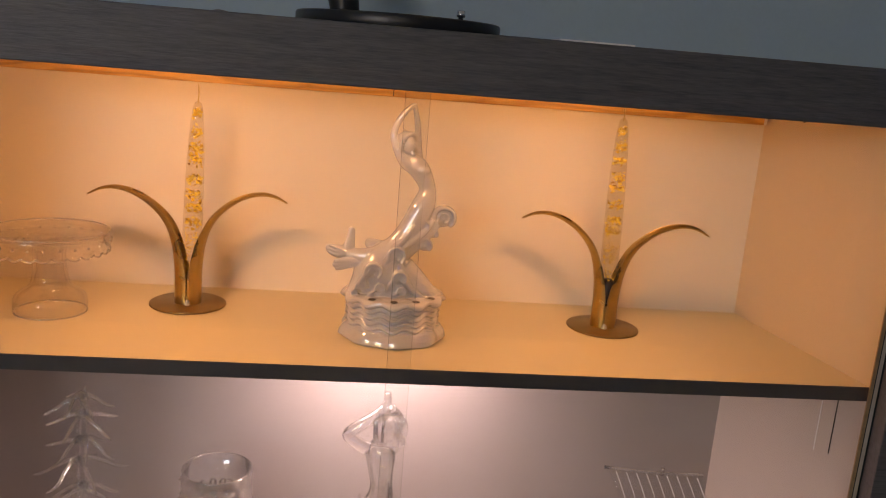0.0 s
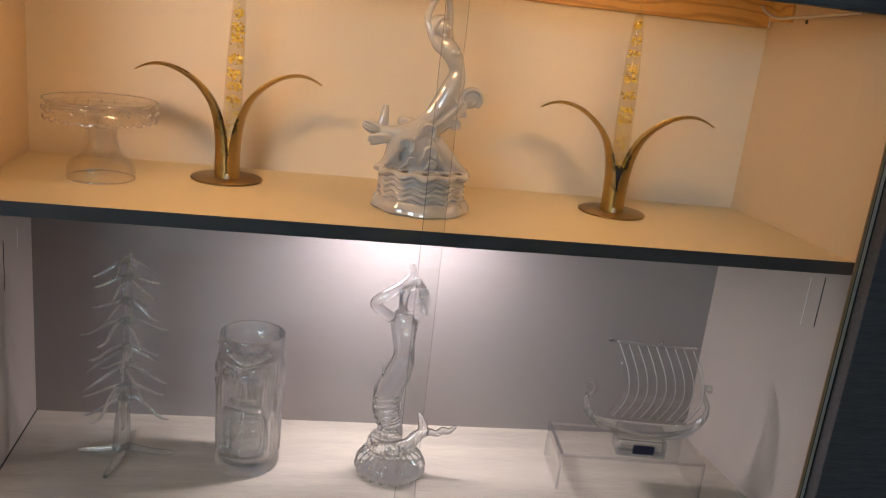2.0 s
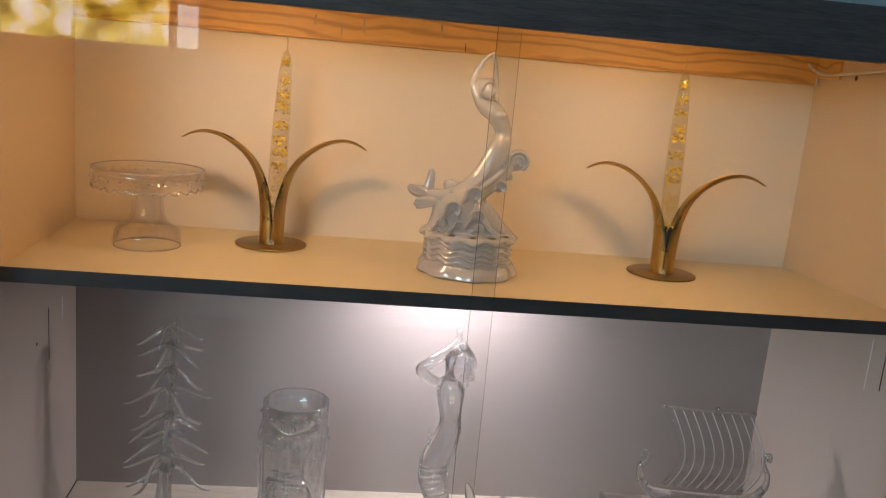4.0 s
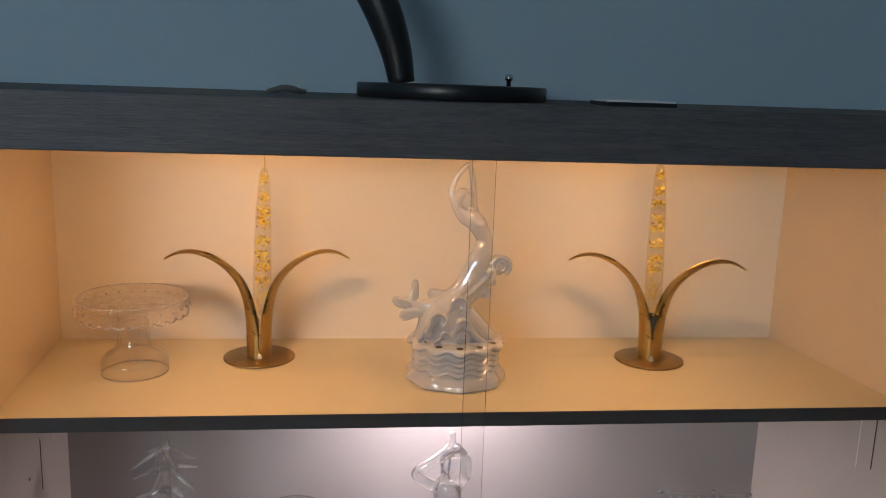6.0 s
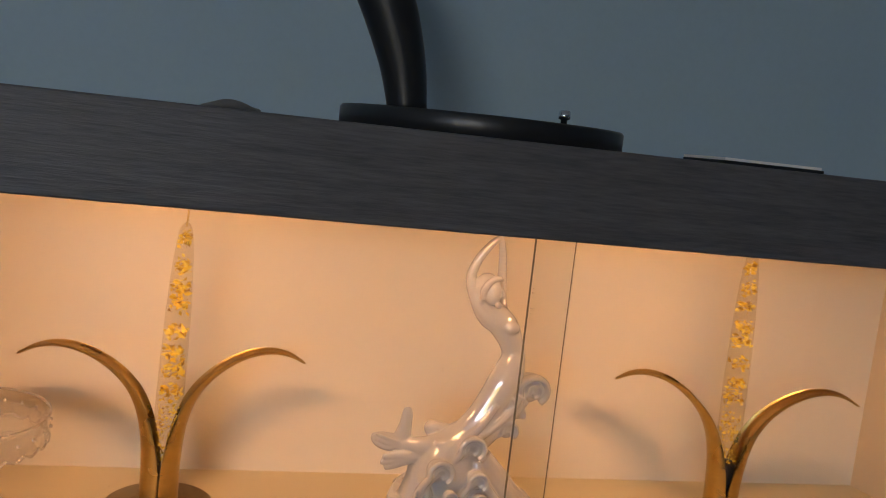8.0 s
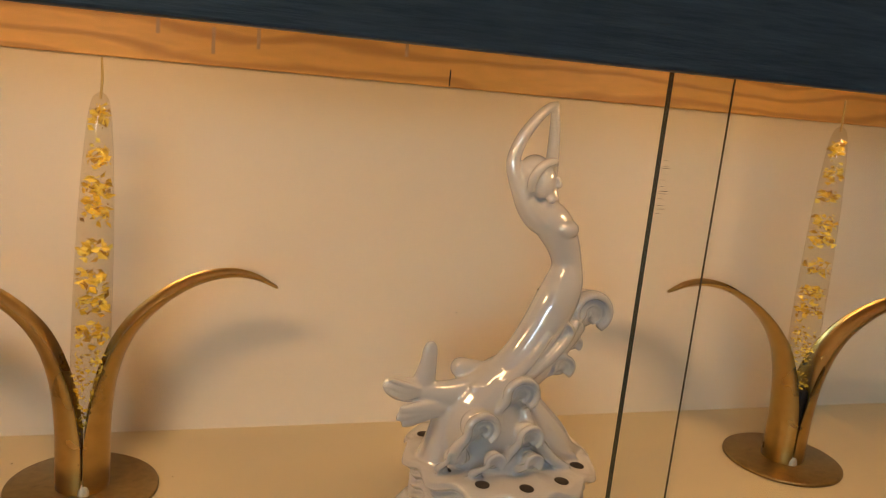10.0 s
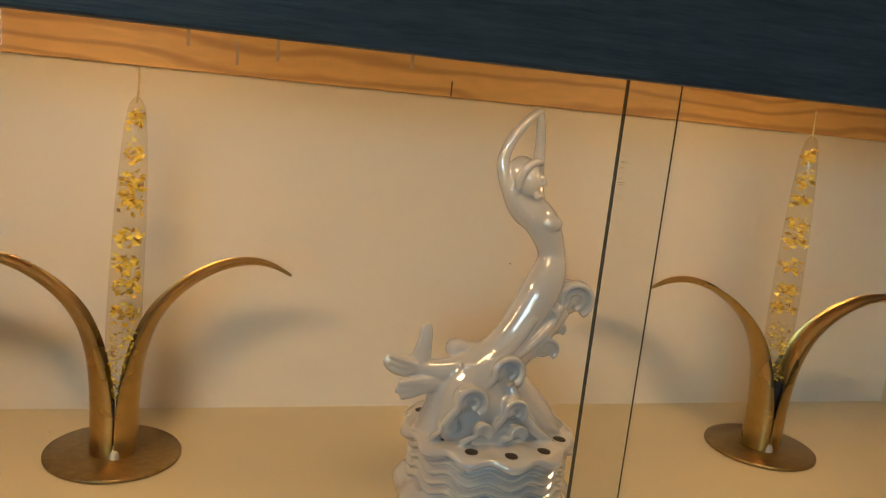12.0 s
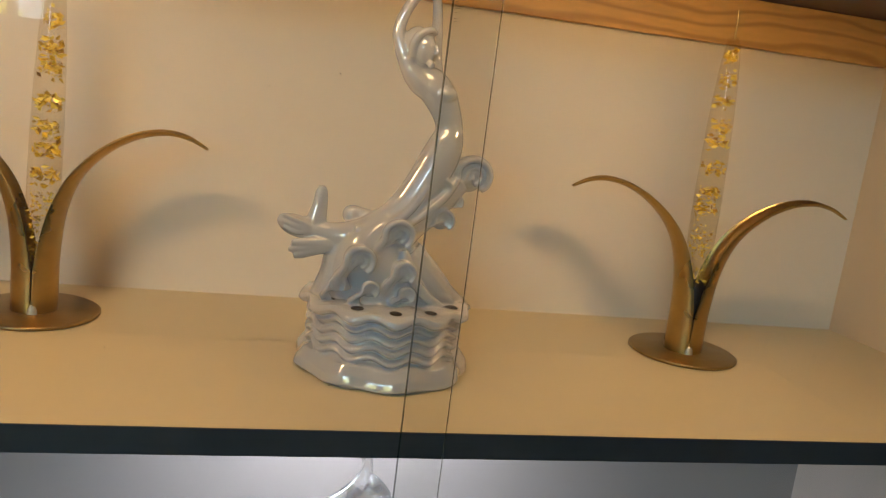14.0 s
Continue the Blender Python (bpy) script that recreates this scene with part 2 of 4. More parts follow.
M_ACRYL = thin_glass("clear_acrylic", (0.99, 0.99, 0.992), 0.05, 3.2, 0.05, 0.6)
# extra white for rims and beads, standing in for edge highlights
M_BRIGHT = glass("brightened_glass_edge", (1.0, 1.0, 1.0), 0.40, 1.45, 0.0, 0.28, 0.12, 0.12)
M_LAMP = mat("black_painted_metal", (0.014, 0.014, 0.016), 0.36, var=0.1, scale=40, fine=300)
M_CHROME = mat("chrome", (0.7, 0.72, 0.75), 0.12, metal=1.0, var=0.03)
M_PAPER = mat("white_card", (0.75, 0.75, 0.73), 0.6, var=0.03)
M_BLUE = mat("blue_sticker", (0.012, 0.016, 0.05), 0.3)
M_CABLE = mat("white_cable", (0.72, 0.66, 0.56), 0.4, var=0.05)
M_RIM = mat("antique_brass_rim", (0.26, 0.19, 0.10), 0.4, metal=1.0, var=0.25, scale=20, fine=140)
M_DIAL = mat("dull_dark_plate", (0.23, 0.20, 0.19), 0.5, var=0.1, scale=6)
M_WHITE = mat("white_paint", (0.8, 0.8, 0.8), 0.5, var=0.02)
M_DUST = mat("dust_crumb", (0.06, 0.045, 0.03), 0.8)
M_FOLIAGE = foliage_backdrop("autumn_foliage_glow")
# the house wall glows as well, in place of daylight falling on it
M_PALE = glow("house_wall_glow", (0.75, 0.95, 1.0), 6.0)


# ---- mesh helpers ----
def mesh_ob(name, bm, material, smooth=True):
    bmesh.ops.recalc_face_normals(bm, faces=bm.faces)
    me = bpy.data.meshes.new(name)
    bm.to_mesh(me)
    bm.free()
    for p in me.polygons:
        p.use_smooth = smooth
    me.materials.append(material)
    return new(name, me)


def part(name, bm, material, parent, label="", smooth=True, bevel=0.0):
    ob = mesh_ob(name, bm, material, smooth)
    ob.parent = parent
    if label:
        ob["label"] = label
    if bevel:
        md = ob.modifiers.new("bevel", "BEVEL")
        md.width, md.segments, md.limit_method = bevel, 2, "ANGLE"
    return ob


def thing(name, at, rz=0.0):
    e = new(name)
    e.empty_display_size = 0.02
    e.matrix_world = pose(*at, 0, 0, rz)
    return e


def box(lo, hi, bm=None):
    bm = bm or bmesh.new()
    c = [(a + b) / 2 for a, b in zip(lo, hi)]
    s = [b - a for a, b in zip(lo, hi)]
    bmesh.ops.create_cube(bm, size=1, matrix=Matrix.Translation(c) @ Matrix.Diagonal((*s, 1)))
    return bm


def rings(loops, bm=None, closed=True, caps=True):
    """Skin between rings of equal length."""
    bm = bm or bmesh.new()
    vs = [[bm.verts.new(p) for p in r] for r in loops]
    n = len(vs[0])
    for a, b in zip(vs, vs[1:]):
        for i in range(n if closed else n - 1):
            j = (i + 1) % n
            bm.faces.new((a[i], a[j], b[j], b[i]))
    if caps and closed:
        bm.faces.new(vs[0][::-1])
        bm.faces.new(vs[-1])
    return bm


def lathe(profile, n=48, wob=None, bm=None, caps=True):
    """Turn (radius, height) pairs round z; wob(angle, r, z) may move each point."""
    loops = []
    for k, (r, z) in enumerate(profile):
        ring = []
        for i in range(n):
            a = 2 * math.pi * i / n
            rr, zz = (r, z) if wob is None else wob(a, r, z, k)
            ring.append((rr * math.cos(a), rr * math.sin(a), zz))
        loops.append(ring)
    return rings(loops, bm, True, caps)


def smooth_line(pts, steps=6):
    """A Catmull-Rom line through the points (of any dimension)."""
    p = [np.array(q, float) for q in pts]
    p = [2 * p[0] - p[1]] + p + [2 * p[-1] - p[-2]]
    out = []
    for i in range(1, len(p) - 2):
        for s in range(steps):
            t = s / steps
            out.append(0.5 * (2 * p[i] + (p[i + 1] - p[i - 1]) * t + (2 * p[i - 1] - 5 * p[i] + 4 * p[i + 1] - p[i + 2]) * t * t + (3 * p[i] - p[i - 1] - 3 * p[i + 1] + p[i + 2]) * t ** 3))
    out.append(p[-2])
    return out


def tube(pts, n=10, steps=6, bm=None, flat=1.0, twist=0.0):
    """A tube through (x, y, z, radius) points; flat squashes it across its second axis."""
    line = smooth_line(pts, steps)
    loops, side = [], Vector((0, 1, 0))
    for i, q in enumerate(line):
        a, b = line[max(i - 1, 0)], line[min(i + 1, len(line) - 1)]
        d = Vector([float(v) for v in (b - a)[:3]]).normalized()
        side = side - d * side.dot(d)
        if side.length < 1e-4:
            side = d.orthogonal()
        side.normalize()
        up = d.cross(side)
        c, r = Vector([float(v) for v in q[:3]]), max(float(q[3]), 1e-4)
        w = twist * i / len(line)
        loops.append([c + r * (math.cos(2 * math.pi * k / n + w) * up + flat * math.sin(2 * math.pi * k / n + w) * side) for k in range(n)])
    return rings(loops, bm)


def ball(c, r, bm=None, sx=1, sy=1, sz=1, seg=16):
    bm = bm or bmesh.new()
    bmesh.ops.create_uvsphere(bm, u_segments=seg, v_segments=max(6, seg // 2), radius=r, matrix=Matrix.Translation(c) @ Matrix.Diagonal((sx, sy, sz, 1)))
    return bm


def remeshed(ob, voxel, rounds=4):
    """Melt overlapping forms into one cast body."""
    md = ob.modifiers.new("melt", "REMESH")
    md.mode, md.voxel_size, md.use_smooth_shade = "VOXEL", voxel, True
    if rounds:
        sm = ob.modifiers.new("soften", "SMOOTH")
        sm.factor, sm.iterations = 0.5, rounds


# ---- the room ----
XL, XR, YB = -0.457, 0.586, 1.03          # cabinet bay: side faces and back
ZS, ZL = 1.20, 0.80                        # shelf top, lower board top
ZTOP, ZIN = 1.551, 1.518                   # cabinet top, underside of the top board

st = dict(kind="structure")
tagged(mesh_ob("floor", box((-3.0, -3.0, -0.1), (3.0, 1.2, 0.0)), M_FLOOR, False), "brown wooden floor of the room", "floor", **st)
tagged(mesh_ob("ceiling", box((-3.0, -3.0, 2.5), (3.0, 1.2, 2.6)), M_CEIL, False), "plain white painted ceiling", "ceiling", **st)
tagged(mesh_ob("wall_north", box((-3.0, 1.06, 0.0), (3.0, 1.2, 2.5)), M_WALL, False), "grey-blue painted wall behind the cabinet", "wall", **st)
tagged(mesh_ob("wall_east", box((3.0, -3.1, 0.0), (3.1, 1.2, 2.5)), M_WALL, False), "plain grey painted wall", "wall", **st)
tagged(mesh_ob("wall_west", box((-3.1, -3.1, 0.0), (-3.0, 1.2, 2.5)), M_WALL, False), "plain grey painted wall", "wall", **st)
WX0, WX1, WZ0, WZ1 = -2.55, -0.93, 1.415, 2.25
bm = box((-3.0, -3.1, 0.0), (WX0, -3.0, 2.5))
box((WX1, -3.1, 0.0), (3.0, -3.0, 2.5), bm)
box((WX0, -3.1, 0.0), (WX1, -3.0, WZ0), bm)
box((WX0, -3.1, WZ1), (WX1, -3.0, 2.5), bm)
tagged(mesh_ob("wall_south", bm, M_WALL, False), "plain grey painted wall with a window", "wall", **st)
win = tagged(thing("window_1", (0, -3.05, 0)), "white framed window with autumn leaves outside", "window", **st)
for x0, x1, z0, z1 in ((WX0, WX1, WZ0, WZ0 + 0.03), (WX0, WX1, WZ1 - 0.03, WZ1), (WX0, WX0 + 0.04, WZ0 + 0.03, WZ1 - 0.03), (-0.95, WX1, WZ0 + 0.03, WZ1 - 0.03), (-1.10, -1.07, WZ0 + 0.03, WZ1 - 0.03)):
    part("frame", box((x0, -0.03, z0), (x1, 0.03, z1)), M_WHITE, win, smooth=False)
for x0, x1 in ((WX0 + 0.04, -1.10), (-1.07, -0.95)):
    p = part("pane", box((x0, -0.003, WZ0 + 0.03), (x1, 0.003, WZ1 - 0.03)), M_PANE, win, smooth=False)
    p.visible_shadow = False
tagged(mesh_ob("backdrop", box((-5.5, -5.5, -0.5), (-1.62, -5.45, 4.0)), M_FOLIAGE, False), "glowing backdrop of yellow-green autumn foliage outside the window", "foliage", **st)
tagged(mesh_ob("backdrop", box((-1.62, -5.5, -0.5), (0.5, -5.45, 1.78)), M_PALE, False), "glowing backdrop of a pale house wall outside the window", "facade", **st)

# ---- the cabinet ----
cab = tagged(thing("display_cabinet", (0, 0, 0)), "lit display cabinet with dark oak front and glass doors", "cabinet")
T = 0.02
part("back_panel", box((XL - T, YB, ZS - 0.016), (XR + T, YB + 0.012, ZIN)), M_BACKU, cab, "cream board behind the upper bay", False)
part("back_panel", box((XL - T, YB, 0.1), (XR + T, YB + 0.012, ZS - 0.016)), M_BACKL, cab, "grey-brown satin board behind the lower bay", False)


def prism(y0, y1, xa0, xb0, xa1, xb1, z0, z1):
    """A board whose x range runs from (xa0, xb0) at y0 to (xa1, xb1) at y1."""
    bm = bmesh.new()
    lo = [bm.verts.new(p) for p in ((xa0, y0, z0), (xb0, y0, z0), (xb1, y1, z0), (xa1, y1, z0))]
    hi = [bm.verts.new(p) for p in ((xa0, y0, z1), (xb0, y0, z1), (xb1, y1, z1), (xa1, y1, z1))]
    bm.faces.new(lo[::-1]), bm.faces.new(hi)
    for k in range(4):
        bm.faces.new((lo[k], lo[(k + 1) % 4], hi[(k + 1) % 4], hi[k]))
    return bm


SK = 0.048                                  # the bay leans slightly in plan


def xl(y):
    return XL + SK * (YB - y)


def xr(y):
    return XR + 0.120 * (YB - y)


# same panel split at the shelf; the light difference is in the colours
for z0, z1, m_, lab in ((ZS - 0.008, ZIN, M_SIDE_WARM, "laminate side panel, warm lamp light in its colour"), (0.0, ZS - 0.008, M_SIDE_DIM, "laminate side panel, cooler dimmer light in its colour")):
    part("side_panel", prism(0.708, YB, xl(0.708) - T, xl(0.708), XL - T, XL, z0, z1), m_, cab, lab, False)
    part("side_panel", prism(0.708, YB, xr(0.708), xr(0.708) + T, XR, XR + T, z0, z1), m_, cab, lab, False)
for s, xf in ((-1, xl(0.705)), (1, 0.586)):
    for name, d0, d1, m_, lab in (("side_edge", 0.0, 0.004, M_RAW, "raw brown board edge"), ("track_gap", 0.004, 0.0052, M_BLACK, ""), ("side_track", 0.0052, 0.0095, M_TRACK, "pale strip beside the glass"), ("track_gap", 0.0095, 0.020, M_BLACK, "")):
        a, b = sorted((xf + s * d0, xf + s * d1))
        part(name, box((a, 0.701, ZL - 0.05), (b, 0.7028 if s > 0 else 0.7078, ZIN)), m_, cab, lab, False)
    a, b = sorted((xf + s * 0.0105, xf + s * 0.17))
    part("stile", box((a, 0.680, 0.0), (b, 0.700, 1.495)), M_NAVY, cab, "dark stained oak front stile", False, 0.0012)
part("top_rail", box((XL - 0.15, 0.680, 1.495), (XR + 0.15, 0.700, ZTOP)), M_NAVY, cab, "dark stained oak top rail", False, 0.0012)
part("rail_underside", box((XL - 0.02, 0.7002, 1.4955), (XR + 0.02, 0.7035, ZIN)), M_PINE, cab, "pine lip behind the rail", False)
part("top_board", box((XL - 0.15, 0.7036, ZIN), (XR + 0.15, 1.058, ZTOP - 0.001)), M_TOPIN, cab, "dark brown top board", False)
part("batten", box((XL + 0.001, YB - 0.012, 1.474), (XR - 0.004, YB - 0.0005, ZIN - 0.0005)), M_PINE, cab, "varnished pine batten under the top", False, 0.001)
part("saw_cut", box((0.0664, YB - 0.0124, 1.475), (0.0674, YB - 0.0119, 1.487)), M_BLACK, cab, "short saw cut", False)
part("floor_joint", prism(0.724, YB, xl(0.724), xl(0.724) + 0.0016, XL, XL + 0.0016, ZL, ZL + 0.0012), M_BLACK, cab, "dark joint along the bottom board", False)
for x, z, r in ((0.0103, 1.4067, 0.0004), (-0.0228, 1.397, 0.0003)):
    part("speck", ball((x, 0.7028, z), r, None, 1.5, 0.4, 0.8, 8), M_DUST, cab, "small dark speck on the glass")
for x, z0, z1 in ((-0.140, 1.492, 1.506), (-0.104, 1.482, 1.500), (-0.074, 1.488, 1.508), (0.032, 1.493, 1.510)):
    part("glue_mark", box((x - 0.0012, YB - 0.01245, z0), (x + 0.0012, YB - 0.0119, z1)), M_GLUE, cab, smooth=False)
part("shelf", prism(0.7485, YB, xl(0.7485), xr(0.7485), XL, XR, ZS - 0.0162, ZS), M_LAM, cab, "pale birch laminate shelf", False)
part("shelf_edge", box((xl(0.748), 0.7475, ZS - 0.0165), (xr(0.748), 0.7485, ZS + 0.0003)), M_EDGE, cab, "dark edge band of the shelf", False)
part("lower_board", prism(0.724, YB, xl(0.724), xr(0.724), XL, XR, ZL - 0.02, ZL), M_FLOORL, cab, "pale laminate bottom board", False)
part("base_panel", box((XL - 0.15, 0.680, 0.0), (XR + 0.15, 0.700, ZL - 0.06)), M_NAVY, cab, "dark oak base panel", False)
part("base_rail", box((XL + 0.005, 0.680, ZL - 0.06), (XR - 0.005, 0.700, ZL - 0.025)), M_NAVY, cab, smooth=False)
# sliding glass doors: the front one reaches past the rear one
for x0, x1, y, me_, e0 in ((XL + 0.017, 0.0875, 0.703, M_PEDGE2, 1), (0.0645, XR + 0.012, 0.714, M_PEDGE, 0)):
    d = part("glass_door", box((x0, y, ZL - 0.024), (x1, y + 0.004, 1.512)), M_PANE, cab, "clear sliding glass door", False)
    d.visible_shadow = False
    xe = x1 if e0 else x0 - 0.0002
    part("ground_edge", box((xe, y + (0.0030 if e0 else 0.0008), ZL - 0.024), (xe + (0.00022 if e0 else 0.0002), y + 0.0041, 1.512)), me_, d, "ground glass edge", False)
# hairline scratches beside the rear door's edge
rs = random.Random(4)
for i in range(13):
    z = 1.462 - 0.0021 * i + rs.uniform(-0.0008, 0.0008)
    w = rs.uniform(0.001, 0.004)
    part("scratch", box((0.0652, 0.7134, z), (0.0652 + w, 0.7137, z + 0.00016)), M_DUST, cab, smooth=False)
# narrow slots in the lower side faces
for f, sg, y, m_, z0, z1 in ((xr, -1, 0.818, M_WHITE, 1.088, 1.156), (xr, -1, 0.792, M_BLACK, 1.096, 1.165), (xl, 1, 0.965, M_WHITE, 1.075, 1.105), (xl, 1, 0.908, M_BLACK, 1.035, 1.105)):
    a, b = sorted((f(y), f(y) + sg * 0.0006))
    part("slot", box((a, y, z0), (b, y + 0.0014, z1)), m_, cab, "narrow vertical slot", False)
part("screw", ball((xl(0.862), 0.862, 1.073), 0.0022, None, 0.5), M_DUST, cab, "dark screw head")
# lamps under the top board and under the shelf
M_PUCK = mat("white_lamp_plastic", (0.75, 0.73, 0.68), 0.35, var=0.03)
M_LENSW, M_LENSC = glow("warm_lamp_lens", (1.0, 0.72, 0.45), 2.0), glow("cool_lamp_lens", (1.0, 0.96, 0.95), 1.2)


def bar_lamp(x, y, z, w, d, lens, label):
    e = tagged(thing("cabinet_lamp", (x, y, z)), label, "lamp", "cabinet lamps")
    part("housing", box((-w / 2 - 0.006, -d / 2 - 0.006, -0.007), (w / 2 + 0.006, d / 2 + 0.006, 0.0)), M_PUCK, e, smooth=False, bevel=0.002)
    part("lens", box((-w / 2, -d / 2, -0.0085), (w / 2, d / 2, -0.0071)), lens, e, "glowing lamp lens", False)


for lx in (-0.20, 0.05, 0.31):
    bar_lamp(lx, 0.765, ZIN - 0.0003, 0.09, 0.03, M_LENSW, "small white warm lamp under the cabinet top")
bar_lamp(0.080, 0.925, ZS - 0.0164, 0.20, 0.03, M_LENSC, "small white cool lamp under the shelf")
# little cable in the upper corner
bm = tube([(0.560, 1.010, 1.503, 0.0022), (0.566, 1.000, 1.494, 0.0022), (0.575, 0.985, 1.489, 0.0022), (0.580, 0.950, 1.491, 0.0022), (0.581, 0.90, 1.494, 0.0022), (0.582, 0.80, 1.500, 0.0022)])
tagged(mesh_ob("cable", bm, M_CABLE), "thin white lamp cable under the cabinet top", "cable")
part("corner_block", prism(0.975, 1.0175, xr(0.975) - 0.004, xr(0.975) + 0.001, XR - 0.008, XR + 0.003, 1.484, 1.5175), M_PINE, cab, "pine corner block", False, 0.002)
part("screw_plate", box((XR - 0.0075, 1.0172, 1.474), (XR - 0.0035, 1.0178, 1.490)), M_PAPER, cab, "pale tape", False)
part("screw", ball((xr(0.945), 0.945, 1.487), 0.0032, None, 0.5), M_DUST, cab)


# ---- lily candle holders ----
def petal(parent, s):
    r = 0.0148
    path = [(r, 0.0035, r, r), (r, 0.028, r, r), (0.0149, 0.040, 0.0147, 0.0142), (0.0162, 0.060, 0.0142, 0.0122), (0.0190, 0.079, 0.0136, 0.0100), (0.0250, 0.0985, 0.0126, 0.0078), (0.0350, 0.1150, 0.0112, 0.0058), (0.0505, 0.1298, 0.0097, 0.0043), (0.0690, 0.1403, 0.0084, 0.0032), (0.088, 0.1445, 0.0068, 0.0024), (0.104, 0.1425, 0.0044, 0.0015), (0.1185, 0.1360, 0.0008, 0.0003)]
    line = smooth_line(path, 5)
    loops, k = [], 12
    for i, q in enumerate(line):
        a, b = line[max(0, i - 1)], line[min(len(line) - 1, i + 1)]
        tx, tz = b[0] - a[0], b[1] - a[1]
        ln = math.hypot(tx, tz)
        nx, nz = tz / ln, -tx / ln          # outward normal
        row = []
        for j in range(k + 1):
            u = (j / k - 0.5) * math.pi * 0.985
            sag = q[3] * (1 - math.cos(u))
            row.append((s * (q[0] - nx * sag), q[2] * math.sin(u), q[1] - nz * sag))
        loops.append(row)
    bm = rings(loops, closed=False)
    ob = part("petal", bm, M_BRASS, parent)
    md = ob.modifiers.new("sheet", "SOLIDIFY")
    md.thickness, md.offset = 0.0018, -1
    bv = ob.modifiers.new("bevel", "BEVEL")
    bv.width, bv.segments, bv.limit_method = 0.0004, 2, "ANGLE"
    return ob


holder = tagged(thing("candle_holder", (-0.178, 0.947, ZS), 3), "brass lily candle holder with two curved petals", "candle holder", "lily candle holders")
part("base_plate", lathe([(0.001, 0.0), (0.0455, 0.0), (0.0468, 0.0008), (0.0468, 0.0024), (0.0455, 0.0032), (0.001, 0.0034)], 64), M_BRASSD, holder, "round tarnished brass base plate")
for s in (-1, 1):
    petal(holder, s)
part("collar", lathe([(0.0148, 0.0034), (0.0153, 0.0036), (0.0153, 0.0125), (0.0149, 0.013)], 40, caps=False), M_BRASSD, holder, "darker brass collar")
part("solder_spot", ball((0.001, -0.0155, 0.0045), 0.0042, None, 0.9, 0.55, 1.5), M_SOLDER, holder, "pale blob of solder")
holder2 = copy_thing(holder, pose(0.356, 0.928, ZS, 0, 0, -13))


def candle(at, z0, height, seed, lean=0.0):
    e = tagged(thing("candle", at), "clear tapered candle with gold leaf flakes", "candle", "gold leaf candles")
    e.rotation_euler = (0, radians(lean), 0)
    prof = [(0.0006, z0), (0.0085, z0 + 0.001), (0.0108, z0 + 0.012), (0.0116, z0 + 0.05), (0.0116, z0 + 0.4 * height), (0.0104, z0 + 0.66 * height), (0.0082, z0 + 0.86 * height), (0.0058, z0 + 0.96 * height), (0.0035, z0 + 0.99 * height), (0.0006, z0 + height)]
    ln = smooth_line(prof, 4)
    part("body", lathe([(max(p[0], 0.0003), p[1]) for p in ln], 28), M_CANDLE, e, "clear wax body")
    zt = z0 + height
    part("wick", tube([(0, 0, zt - 0.004, 0.0007), (0.0005, 0, zt + 0.008, 0.0008), (-0.0002, 0, zt + 0.020, 0.0006)], 6, 3), M_WICK, e)
    rg = random.Random(seed)
    bm = bmesh.new()
    bands = [0.05 + 0.087 * i + rg.uniform(-0.015, 0.015) for i in range(11)]
    for bnd in bands:
        dense = bnd > 0.25
        for _ in range(74 if dense else 84):
            h = min(0.97, max(0.02, bnd + rg.gauss(0, 0.014 if dense else 0.03)))
            zz = z0 + h * height
            rmax = (0.0100 if h < 0.6 else 0.0100 - 0.0055 * (h - 0.6) / 0.4)
            a, rr = rg.uniform(0, 6.283), rmax * math.sqrt(rg.uniform(0.05, 0.9))
            c = Vector((rr * math.cos(a), rr * math.sin(a), zz))
            sz = 1.1 * (rg.uniform(0.0014, 0.0031) if rg.random() < 0.6 else rg.uniform(0.0004, 0.001)) if dense else rg.uniform(0.0007, 0.0019)
            u = Vector((rg.gauss(0, 1), rg.gauss(0, 1), rg.gauss(0, 0.5))).normalized()
            w = u.orthogonal().normalized()
            pts = [c + u * sz * 1.3, c + w * sz * rg.uniform(0.4, 1), c - u * sz * rg.uniform(0.6, 1.3) + u.cross(w) * sz * 0.5, c - w * sz * rg.uniform(0.3, 0.9)]
            bm.faces.new([bm.verts.new(p) for p in pts])
    fl = part("gold_flakes", bm, M_GOLD, e, "crumpled flakes of gold leaf", False)
    fl["kind"] = "stuff"
    return e


candle((-0.1765, 0.947, ZS), 0.038, 0.217, 3, 1.6)
candle((0.357, 0.928, ZS), 0.062, 0.212, 8, -1.4)
cup = tagged(thing("candle_cup", (0.356, 0.928, ZS)), "small dark wax stub under the candle", "candle stub")
part("stub", lathe([(0.001, 0.03), (0.0095, 0.031), (0.0105, 0.05), (0.0100, 0.062), (0.006, 0.0665), (0.001, 0.067)], 20), M_LAMP, cup)


